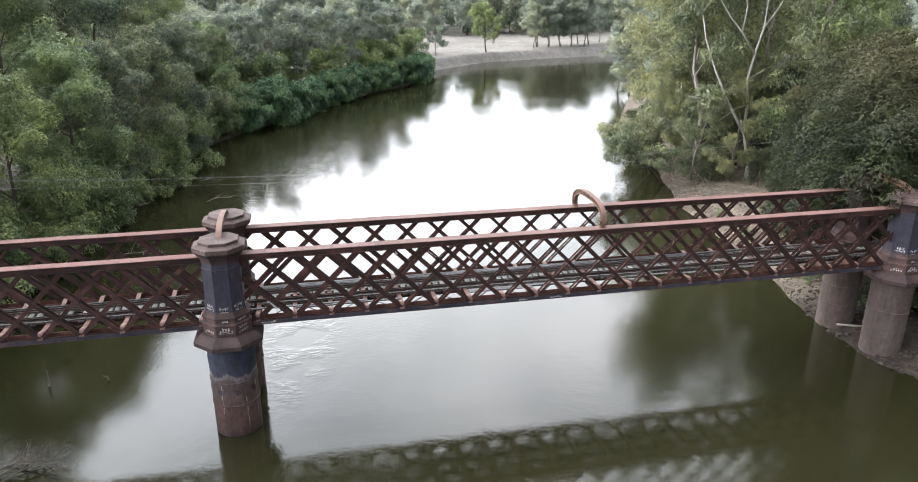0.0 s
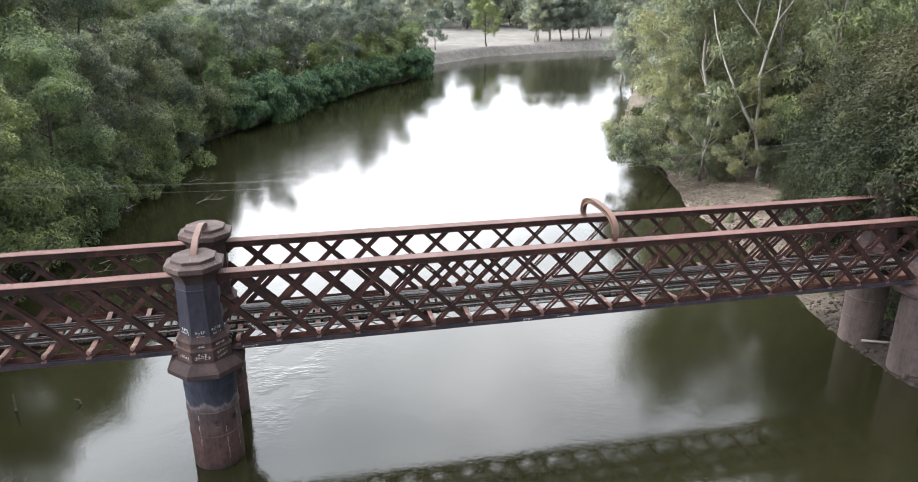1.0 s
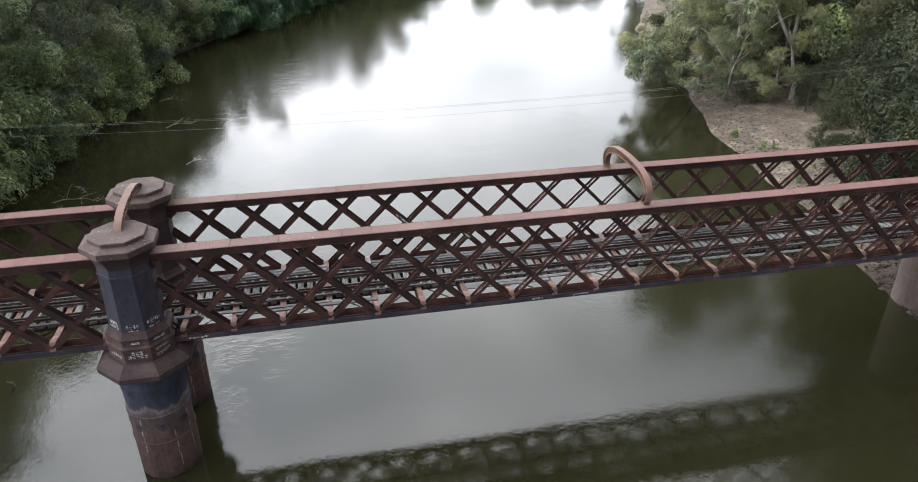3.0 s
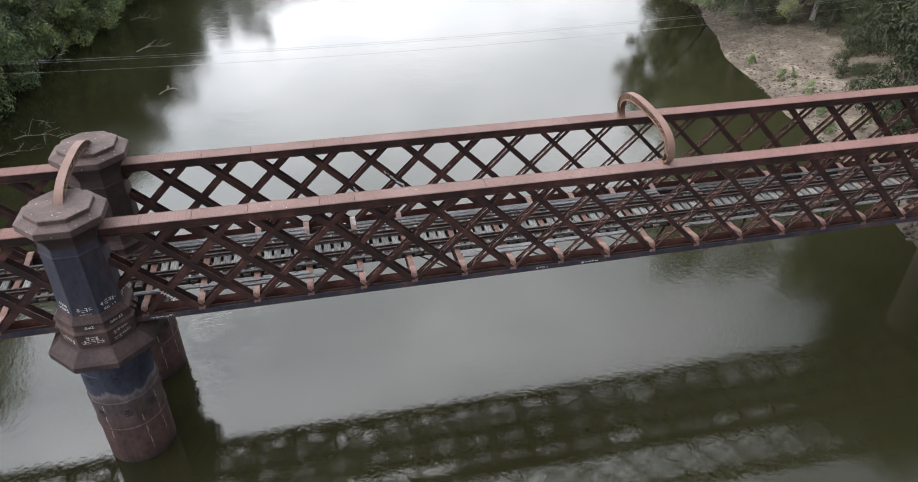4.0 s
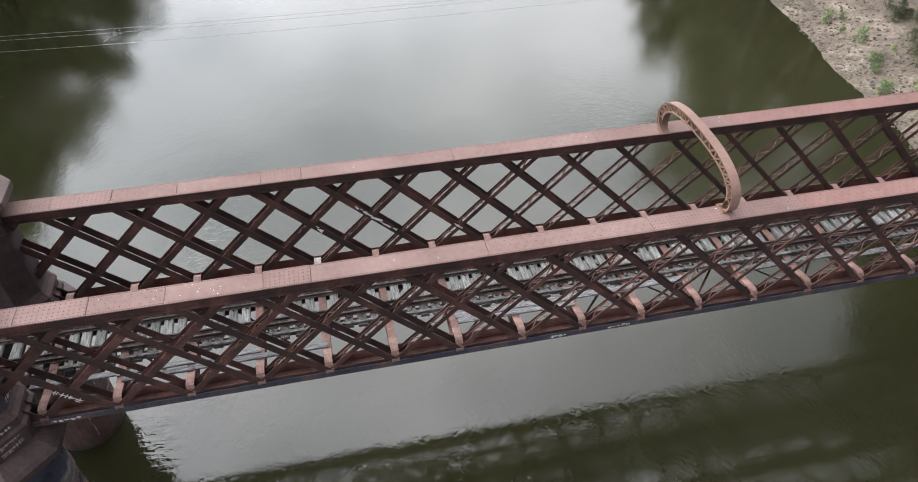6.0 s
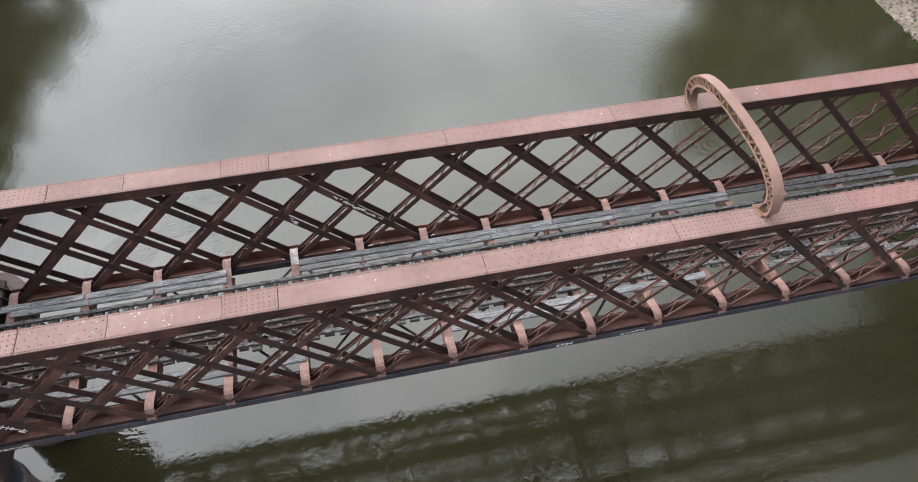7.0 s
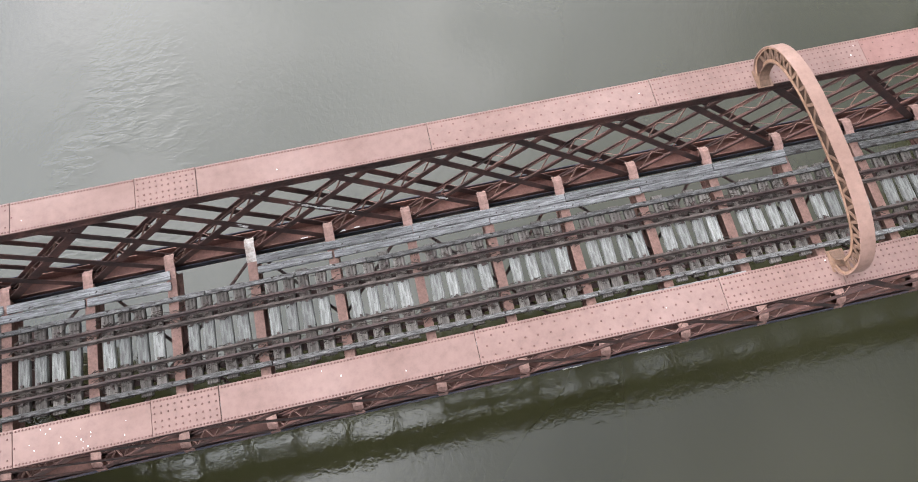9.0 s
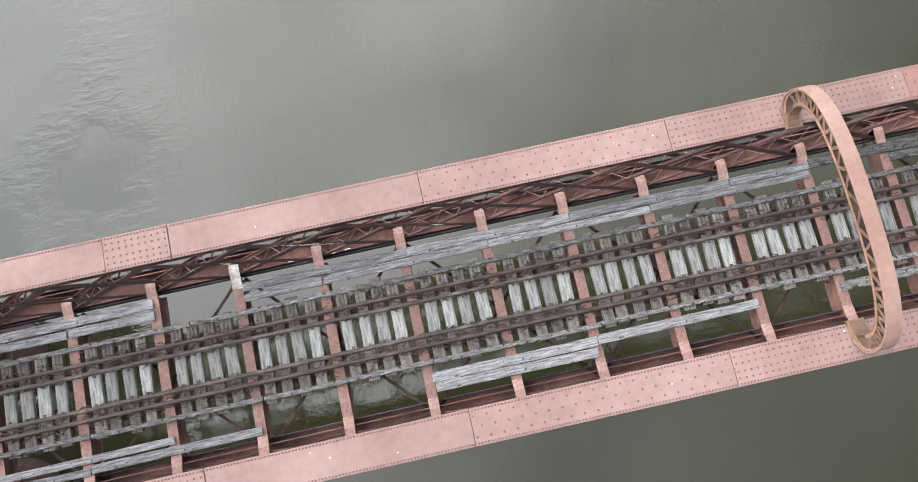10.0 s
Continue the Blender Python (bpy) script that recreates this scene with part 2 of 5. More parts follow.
def leaf_material(name, a, b, c, see=0.2):
    m, nodes, links, bsdf = material(name)
    geo = nodes.new("ShaderNodeNewGeometry")
    info = nodes.new("ShaderNodeObjectInfo")
    big = add_noise(nodes, links, 0.42, 2.0, 0.45)
    col = add_ramp(nodes, links, geo.outputs["Random Per Island"], ((0.0, a), (0.55, b), (1.0, c)))
    patch = add_ramp(nodes, links, big, ((0.36, (0.55, 0.60, 0.62)), (0.50, (0.95, 0.95, 0.95)), (0.64, (1.38, 1.33, 1.12))))
    col = add_mix(nodes, links, 0.9, col, patch, "MULTIPLY")
    tone = add_ramp(nodes, links, info.outputs["Random"], ((0.0, (0.78, 0.85, 0.86)), (0.5, (1.0, 1.0, 1.0)), (1.0, (1.14, 1.10, 0.96))))
    col = add_mix(nodes, links, 1.0, col, tone, "MULTIPLY")
    links.new(col, bsdf.inputs["Base Color"])
    bsdf.inputs["Roughness"].default_value = 0.6
    bsdf.inputs["Specular IOR Level"].default_value = 0.25
    tr = nodes.new("ShaderNodeBsdfTranslucent")
    links.new(col, tr.inputs["Color"])
    mx = nodes.new("ShaderNodeMixShader")
    mx.inputs["Fac"].default_value = see
    out = nodes["Material Output"]
    links.new(bsdf.outputs["BSDF"], mx.inputs[1])
    links.new(tr.outputs["BSDF"], mx.inputs[2])
    links.new(mx.outputs["Shader"], out.inputs["Surface"])
    return m


M_LEAF = leaf_material("gum_leaves", (0.17, 0.222, 0.118), (0.235, 0.295, 0.15), (0.315, 0.38, 0.185))
M_LEAF_DULL = leaf_material("dull_grey_olive_leaves", (0.14, 0.172, 0.118), (0.195, 0.23, 0.155), (0.27, 0.30, 0.20))
# distance haze is mixed into this paler, greyer leaf colour
M_LEAF_FAR = leaf_material("haze_paled_far_leaves", (0.24, 0.27, 0.225), (0.31, 0.345, 0.285), (0.38, 0.415, 0.34))
M_LEAF_LIGHT = leaf_material("light_green_leaves", (0.20, 0.245, 0.13), (0.27, 0.33, 0.165), (0.34, 0.40, 0.20))
M_LEAFY = leaf_material("olive_leaves", (0.175, 0.192, 0.108), (0.23, 0.248, 0.145), (0.31, 0.32, 0.195))
M_UNDER = leaf_material("dark_shrub_leaves", (0.045, 0.055, 0.03), (0.075, 0.088, 0.046), (0.11, 0.122, 0.062))
M_WILLOW = leaf_material("willow_leaves", (0.075, 0.15, 0.085), (0.12, 0.21, 0.115), (0.17, 0.27, 0.145))
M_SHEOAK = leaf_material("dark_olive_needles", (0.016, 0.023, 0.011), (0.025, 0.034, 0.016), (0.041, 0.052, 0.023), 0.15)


def golden_lit_tops(mat):
    """Turns the upper crown golden by height: top light put into the leaf colour."""
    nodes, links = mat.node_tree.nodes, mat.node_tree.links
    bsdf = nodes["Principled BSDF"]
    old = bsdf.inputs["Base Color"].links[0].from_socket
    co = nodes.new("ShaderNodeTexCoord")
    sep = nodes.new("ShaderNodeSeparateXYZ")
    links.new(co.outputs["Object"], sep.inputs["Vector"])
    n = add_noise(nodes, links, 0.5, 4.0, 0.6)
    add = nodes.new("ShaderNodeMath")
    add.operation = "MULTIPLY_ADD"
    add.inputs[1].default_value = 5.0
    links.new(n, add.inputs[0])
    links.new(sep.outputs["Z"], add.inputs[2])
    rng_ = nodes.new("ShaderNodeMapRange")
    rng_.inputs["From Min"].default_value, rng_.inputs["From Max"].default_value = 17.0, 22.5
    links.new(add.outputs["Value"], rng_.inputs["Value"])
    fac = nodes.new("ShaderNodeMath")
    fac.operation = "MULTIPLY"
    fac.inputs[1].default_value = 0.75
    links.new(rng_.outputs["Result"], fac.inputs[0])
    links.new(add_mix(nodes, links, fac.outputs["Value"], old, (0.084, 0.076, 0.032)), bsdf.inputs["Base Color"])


golden_lit_tops(M_SHEOAK)


def ground_material():
    m, nodes, links, bsdf = material("dry_ground")
    geo = nodes.new("ShaderNodeNewGeometry")
    sep = nodes.new("ShaderNodeSeparateXYZ")
    links.new(geo.outputs["Position"], sep.inputs["Vector"])
    big = add_noise(nodes, links, 0.06, 5.0, 0.6)
    mid = add_noise(nodes, links, 0.5, 6.0, 0.7)
    fine = add_noise(nodes, links, 4.0, 5.0, 0.75)
    soil = add_ramp(nodes, links, mid, ((0.3, (0.09, 0.071, 0.056)), (0.52, (0.165, 0.134, 0.107)), (0.7, (0.29, 0.245, 0.20))))
    grass = add_ramp(nodes, links, mid, ((0.3, (0.125, 0.112, 0.066)), (0.55, (0.185, 0.168, 0.105)), (0.75, (0.25, 0.225, 0.15))))
    # bare bank below, dry grass on the flat above
    up = nodes.new("ShaderNodeMapRange")
    up.inputs["From Min"].default_value, up.inputs["From Max"].default_value = 3.0, 3.9
    links.new(sep.outputs["Z"], up.inputs["Value"])
    col = add_mix(nodes, links, up.outputs["Result"], soil, grass)
    clay = nodes.new("ShaderNodeMapRange")
    clay.inputs["From Min"].default_value, clay.inputs["From Max"].default_value = 215.0, 250.0
    links.new(sep.outputs["Y"], clay.inputs["Value"])
    bare = add_ramp(nodes, links, mid, ((0.3, (0.19, 0.175, 0.165)), (0.7, (0.33, 0.31, 0.295))))
    col = add_mix(nodes, links, up.outputs["Result"], add_mix(nodes, links, clay.outputs["Result"], soil, bare), grass)
    wood_x = nodes.new("ShaderNodeMapRange")
    wood_x.inputs["From Min"].default_value, wood_x.inputs["From Max"].default_value = -12.0, -17.0
    links.new(sep.outputs["X"], wood_x.inputs["Value"])
    litter = add_ramp(nodes, links, mid, ((0.3, (0.035, 0.029, 0.022)), (0.7, (0.085, 0.072, 0.052))))
    col = add_mix(nodes, links, wood_x.outputs["Result"], col, litter)
    # dark rubble round the bridge end, with the trees' shade put into its colour
    near_y = nodes.new("ShaderNodeMapRange")
    near_y.inputs["From Min"].default_value, near_y.inputs["From Max"].default_value = 57.0, 51.0
    links.new(sep.outputs["Y"], near_y.inputs["Value"])
    col = add_mix(nodes, links, near_y.outputs["Result"], col, add_ramp(nodes, links, mid, ((0.3, (0.02, 0.015, 0.012)), (0.55, (0.043, 0.032, 0.026)), (0.72, (0.09, 0.071, 0.058)))))
    tone = add_ramp(nodes, links, big, ((0.35, (0.75, 0.78, 0.72)), (0.65, (1.15, 1.12, 1.1))))
    col = add_mix(nodes, links, 0.8, col, tone, "MULTIPLY")
    grain = add_ramp(nodes, links, fine, ((0.32, (0.55, 0.55, 0.55)), (0.68, (1.35, 1.35, 1.35))))
    col = add_mix(nodes, links, 0.75, col, grain, "MULTIPLY")
    links.new(col, bsdf.inputs["Base Color"])
    bsdf.inputs["Roughness"].default_value = 0.95
    add_bump(nodes, links, bsdf, fine, 0.6, 0.08)
    return m


def water_material():
    m, nodes, links, bsdf = material("murky_river_water")
    silt = add_noise(nodes, links, 0.03, 4.0, 0.55, None, 1.5)
    col = add_ramp(nodes, links, silt, ((0.35, (0.0196, 0.0190, 0.0084)), (0.65, (0.0270, 0.0265, 0.0121))))
    links.new(col, bsdf.inputs["Base Color"])
    bsdf.inputs["Roughness"].default_value, bsdf.inputs["IOR"].default_value = 0.012, 1.55
    broad = add_noise(nodes, links, 0.30, 3.0, 0.5, (1.0, 0.6, 1.0), 0.6)
    small = add_noise(nodes, links, 4.6, 3.0, 0.6, (1.0, 0.75, 1.0), 0.6)
    # ripples come in patches where the current turns
    where = add_noise(nodes, links, 0.05, 2.0, 0.5)
    mask = add_ramp(nodes, links, where, ((0.46, (0.5, 0.5, 0.5)), (0.62, (1, 1, 1))))
    sm = add_mix(nodes, links, 1.0, small, mask, "MULTIPLY")
    b1 = nodes.new("ShaderNodeBump")
    b1.inputs["Strength"].default_value, b1.inputs["Distance"].default_value = 0.5, 0.035
    links.new(broad, b1.inputs["Height"])
    b2 = nodes.new("ShaderNodeBump")
    b2.inputs["Strength"].default_value, b2.inputs["Distance"].default_value = 0.65, 0.016
    links.new(sm, b2.inputs["Height"])
    links.new(b1.outputs["Normal"], b2.inputs["Normal"])
    # the wake of the pier: short steep ripples running upstream of the bridge
    geo = nodes.new("ShaderNodeNewGeometry")
    place = nodes.new("ShaderNodeMapping")
    place.vector_type = "TEXTURE"
    place.inputs["Location"].default_value = (-2.2, 54.5, 0.0)
    place.inputs["Rotation"].default_value = (0, 0, radians(-13))
    place.inputs["Scale"].default_value = (4.6, 12.0, 1.0)
    links.new(geo.outputs["Position"], place.inputs["Vector"])
    oval = nodes.new("ShaderNodeTexGradient")
    oval.gradient_type = "SPHERICAL"
    links.new(place.outputs["Vector"], oval.inputs["Vector"])
    spread = add_ramp(nodes, links, oval.outputs["Fac"], ((0.0, (0, 0, 0)), (0.5, (1, 1, 1))))
    chop = add_noise(nodes, links, 1.5, 2.0, 0.5, (1.0, 2.2, 1.0), 0.5)
    gust = add_ramp(nodes, links, add_noise(nodes, links, 0.35, 2.0, 0.5), ((0.42, (0, 0, 0)), (0.58, (1, 1, 1))))
    wake = add_mix(nodes, links, 1.0, add_mix(nodes, links, 1.0, chop, spread, "MULTIPLY"), gust, "MULTIPLY")
    b3 = nodes.new("ShaderNodeBump")
    b3.inputs["Strength"].default_value, b3.inputs["Distance"].default_value = 0.8, 0.055
    links.new(wake, b3.inputs["Height"])
    links.new(b2.outputs["Normal"], b3.inputs["Normal"])
    # a breeze roughens the reach below the wooded bank
    reach = nodes.new("ShaderNodeMapping")
    reach.vector_type = "TEXTURE"
    reach.inputs["Location"].default_value = (1.0, 140.0, 0.0)
    reach.inputs["Rotation"].default_value = (0, 0, radians(-22))
    reach.inputs["Scale"].default_value = (20.0, 60.0, 1.0)
    links.new(geo.outputs["Position"], reach.inputs["Vector"])
    field = nodes.new("ShaderNodeTexGradient")
    field.gradient_type = "SPHERICAL"
    links.new(reach.outputs["Vector"], field.inputs["Vector"])
    where2 = add_ramp(nodes, links, field.outputs["Fac"], ((0.05, (0, 0, 0)), (0.5, (1, 1, 1))))
    breeze = add_mix(nodes, links, 1.0, add_noise(nodes, links, 1.7, 3.0, 0.6, (0.55, 1.0, 1.0), 0.6), where2, "MULTIPLY")
    b4 = nodes.new("ShaderNodeBump")
    b4.inputs["Strength"].default_value, b4.inputs["Distance"].default_value = 0.8, 0.045
    links.new(breeze, b4.inputs["Height"])
    links.new(b3.outputs["Normal"], b4.inputs["Normal"])
    links.new(b4.outputs["Normal"], bsdf.inputs["Normal"])
    return m


M_GROUND, M_WATER = ground_material(), water_material()


# ---- mesh helpers ----
class Build:
    """Collects vertices and faces for one mesh."""

    def __init__(self):
        self.v, self.f = [], []

    def add(self, verts, faces):
        n = len(self.v)
        self.v += [tuple(p) for p in verts]
        self.f += [tuple(n + i for i in f) for f in faces]

    def box(self, x0, x1, y0, y1, z0, z1):
        self.add([(x, y, z) for z in (z0, z1) for y in (y0, y1) for x in (x0, x1)],
                 [(0, 2, 3, 1), (4, 5, 7, 6), (0, 1, 5, 4), (2, 6, 7, 3), (0, 4, 6, 2), (1, 3, 7, 5)])

    def bar(self, a, b, side, w, h):
        """A bar from a to b, w wide along side and h thick across it."""
        a, b, side = Vector(a), Vector(b), Vector(side)
        ax = (b - a).normalized()
        side = (side - ax * side.dot(ax)).normalized()
        up = ax.cross(side)
        pts = [p + side * (sx * w / 2) + up * (sy * h / 2) for p in (a, b) for sy in (-1, 1) for sx in (-1, 1)]
        self.add(pts, [(0, 1, 3, 2), (4, 6, 7, 5), (0, 4, 5, 1), (2, 3, 7, 6), (0, 2, 6, 4), (1, 5, 7, 3)])

    def rings(self, rings, close=True, caps=True):
        """Skins rings of the same number of points."""
        n = len(rings[0])
        verts = [p for r in rings for p in r]
        faces = []
        for k in range(len(rings) - 1):
            for i in range(n if close else n - 1):
                j = (i + 1) % n
                faces.append((k * n + i, k * n + j, (k + 1) * n + j, (k + 1) * n + i))
        if caps:
            faces += [tuple(range(n - 1, -1, -1)), tuple((len(rings) - 1) * n + i for i in range(n))]
        self.add(verts, faces)

    def lathe(self, profile, sides, turn=0.0, x=0.0, y=0.0):
        """A solid of rings (radius, z); radius is to the flats."""
        k = 1 / math.cos(math.pi / sides)
        self.rings([[(x + r * k * math.cos(turn + 2 * math.pi * i / sides), y + r * k * math.sin(turn + 2 * math.pi * i / sides), z)
                     for i in range(sides)] for r, z in profile])

    def tube(self, pts, radii, sides=7):
        pts = [Vector(p) for p in pts]
        rings = []
        for k, p in enumerate(pts):
            d = (pts[min(k + 1, len(pts) - 1)] - pts[max(k - 1, 0)]).normalized()
            u = d.cross(Vector((0.31, 0.9, 0.17))).normalized()
            w = d.cross(u)
            rings.append([p + (u * math.cos(2 * math.pi * i / sides) + w * math.sin(2 * math.pi * i / sides)) * radii[k] for i in range(sides)])
        self.rings(rings)

    def mesh(self, name, mat, smooth=False):
        me = bpy.data.meshes.new(name)
        me.from_pydata(self.v, [], self.f)
        me.materials.append(mat)
        if smooth:
            me.shade_smooth()
        me.update()
        return me


def thing(name, at, label, category, group="", kind="", turn=0.0):
    ob = new(name)
    ob.empty_display_size = 0.3
    ob.matrix_basis = pose(*at, 0, 0, turn)
    return tagged(ob, label, category, group, kind)


def part(name, shape, mat, parent, label="", at=(0, 0, 0), smooth=False):
    """A mesh object under a thing or a part; shape is a Build or mesh data to share."""
    me = shape.mesh(name, mat, smooth) if isinstance(shape, Build) else shape
    ob = new(name, me)
    ob.parent = parent
    ob.location = at
    return tagged(ob, label)


def single(name, shape, mat, label, category, at=(0, 0, 0), group="", kind="", smooth=False):
    ob = new(name, shape.mesh(name, mat, smooth) if isinstance(shape, Build) else shape)
    ob.location = at
    return tagged(ob, label, category, group, kind)


# ---- the plan ----
MID, HALF = 19.5, 25.25              # middle of the main span, half the distance between its piers
Y_NEAR, Y_FAR = 43.93, 49.24         # the two girders
Y_MID = (Y_NEAR + Y_FAR) / 2
PITCH = 2.35                         # cross girders and lattice
Z_TOP, Z_NODE = 12.04, 7.33          # top of the top chord, lattice foot
Z_DECK = 7.62                        # top of the cross girders
SPANS = (MID, MID - 2 * HALF, MID + 2 * HALF)
PIERS = (MID - HALF - 0.13, MID + HALF - 0.33)

RIVER = -0.3                         # level of the water

# river banks, as seen going upstream
LEFT = [(-60, -400), (-42, -120), (-36, 0), (-34, 40), (-31, 62), (-27.5, 85), (-23.5, 99), (-21, 115), (-20, 138), (-13.5, 151),
        (-1, 175), (19, 208), (31, 222), (42, 246), (47, 263), (71, 287), (102, 299), (131, 306), (190, 312), (300, 300), (600, 240)]
RIGHT = [(620, 140), (300, 215), (190, 235), (130, 225), (90, 190), (66, 145), (58.5, 118), (54.5, 103), (51.5, 94), (49.3, 86),
         (48, 77), (46.5, 66), (45.2, 58), (43.0, 50.5), (42.5, 46.5), (42.6, 43), (44, 38.4), (47.5, 28), (52, 5), (46, -60), (30, -400)]


def bank_distance(X, Y):
    """Metres from the water's edge, minus in the river, and which bank is nearer."""
    poly = np.array(LEFT + RIGHT, float)
    nxt = np.roll(poly, -1, 0)
    best = np.full(X.shape, 1e9)
    left = np.zeros(X.shape, bool)
    inside = np.zeros(X.shape, bool)
    for k, (a, b) in enumerate(zip(poly, nxt)):
        d = b - a
        t = np.clip(((X - a[0]) * d[0] + (Y - a[1]) * d[1]) / (d @ d), 0, 1)
        dist = np.hypot(X - a[0] - t * d[0], Y - a[1] - t * d[1])
        near = dist < best
        best = np.where(near, dist, best)
        left = np.where(near, k < len(LEFT), left)
        cross = (a[1] > Y) != (b[1] > Y)
        with np.errstate(divide="ignore", invalid="ignore"):
            xi = a[0] + (Y - a[1]) / (d[1] if d[1] else 1e-9) * d[0]
        inside ^= cross & (X < xi)
    return np.where(inside, -best, best), left


def wobble(X, Y):
    return (0.5 * np.sin(X * 0.43 + 1.3 * np.sin(Y * 0.21)) + 0.5 * np.sin(Y * 0.37 + 1.7 * np.sin(X * 0.17))
            + 0.3 * np.sin(X * 1.31 + Y * 0.7) * np.sin(Y * 1.13))


def ground_height(X, Y):
    d, left = bank_distance(X, Y)
    d = d + 0.5 * wobble(X * 1.3, Y * 1.3)
    far = np.clip((Y - 225) / 30, 0, 1)
    soft = np.where(left, 3.6 * np.clip(d / 10, 0, 1) ** 0.8, 1.1 * np.clip(d / 5, 0, 1) + 2.8 * np.clip((d - 5) / 22, 0, 1))
    steep = 0.5 * np.clip(d / 2.0, 0, 1) + 2.9 * np.clip((d - 1.2) / 2.6, 0, 1)
    h = soft * (1 - far) + steep * far
    h = h + np.clip(d / 8, 0, 1) * 0.16 * wobble(X, Y)
    return np.where(d < 0, np.maximum(-2.5, 0.35 * d), h) + RIVER


def axis_steps(lo, a, b, hi, fine):
    xs = list(np.arange(a, b + fine / 2, fine))
    for sign, end in ((-1, lo), (1, hi)):
        step, edge = fine, (a if sign < 0 else b)
        while (edge - end) * sign < 0:
            step *= 1.13
            edge += sign * step
            xs.append(edge)
    return np.array(sorted(xs))


def build_ground():
    gx, gy = axis_steps(-3500, -45, 85, 3500, 1.0), axis_steps(-1500, 25, 125, 4200, 1.0)
    gy = np.array(sorted(set(np.round(gy, 3)) | set(np.arange(125, 330, 2.0))))
    X, Y = np.meshgrid(gx, gy)
    Z = ground_height(X, Y)
    n, m = X.shape
    idx = np.arange(n * m).reshape(n, m)
    quads = np.stack([idx[:-1, :-1], idx[:-1, 1:], idx[1:, 1:], idx[1:, :-1]], -1).reshape(-1, 4)
    me = bpy.data.meshes.new("ground")
    me.from_pydata(np.stack([X, Y, Z], -1).reshape(-1, 3).tolist(), [], quads.tolist())
    me.materials.append(M_GROUND)
    me.shade_smooth()
    ob = new("ground", me)
    tagged(ob, "dry brown river banks and pale grass flats", "ground", kind="structure")
    w = Build()
    w.add([(-3500, -1500, RIVER), (3500, -1500, RIVER), (3500, 4200, RIVER), (-3500, 4200, RIVER)], [(0, 1, 2, 3)])
    tagged(new("water", w.mesh("water", M_WATER)), "calm murky olive river water reflecting a cloudy sky", "water", kind="structure")


build_ground()


def ground_at(x, y):
    return float(ground_height(np.array([[float(x)]]), np.array([[float(y)]]))[0, 0])


# ---- lattice girders ----
REACH = HALF - 1.0                   # the girder runs between the column faces
PLATE_EDGES = (0.0, 2.8, 8.5, 14.15, 15.6, 18.5, 20.7, 22.7, REACH)   # joints of the top plates, from mid-span
PLATE_KINDS = (4, 3, 0, 4, 0, 3, 4, 4)                                # inner rivet rows on each plate
W_CHORD = 0.79
Z_FOOT = Z_NODE - 0.25                # underside of the bottom chord


def rivet(b, x, y, z, r=0.025, h=0.013):
    """A low six-sided dome."""
    ring = [(x + r * math.cos(k * math.pi / 3), y + r * math.sin(k * math.pi / 3), z) for k in range(6)]
    top = [(x + 0.5 * r * math.cos(k * math.pi / 3), y + 0.5 * r * math.sin(k * math.pi / 3), z + h) for k in range(6)]
    b.add(ring + top, [(k, (k + 1) % 6, 6 + (k + 1) % 6, 6 + k) for k in range(6)] + [(6, 7, 8, 9, 10, 11)])


def extrude(profile, x0=-REACH, x1=REACH):
    b = Build()
    b.rings([[(x, y, z) for y, z in profile] for x in (x0, x1)])
    return b


def channel(y, lip, z0, z1, t=0.022):
    """A web plate at y with lips turned outwards at foot and head."""
    o = y + lip
    q = math.copysign(t, lip)
    p = [(y, z0), (o, z0), (o, z0 + t), (y + q, z0 + t), (y + q, z1 - t), (o, z1 - t), (o, z1), (y, z1)]
    return p if lip < 0 else p[::-1]


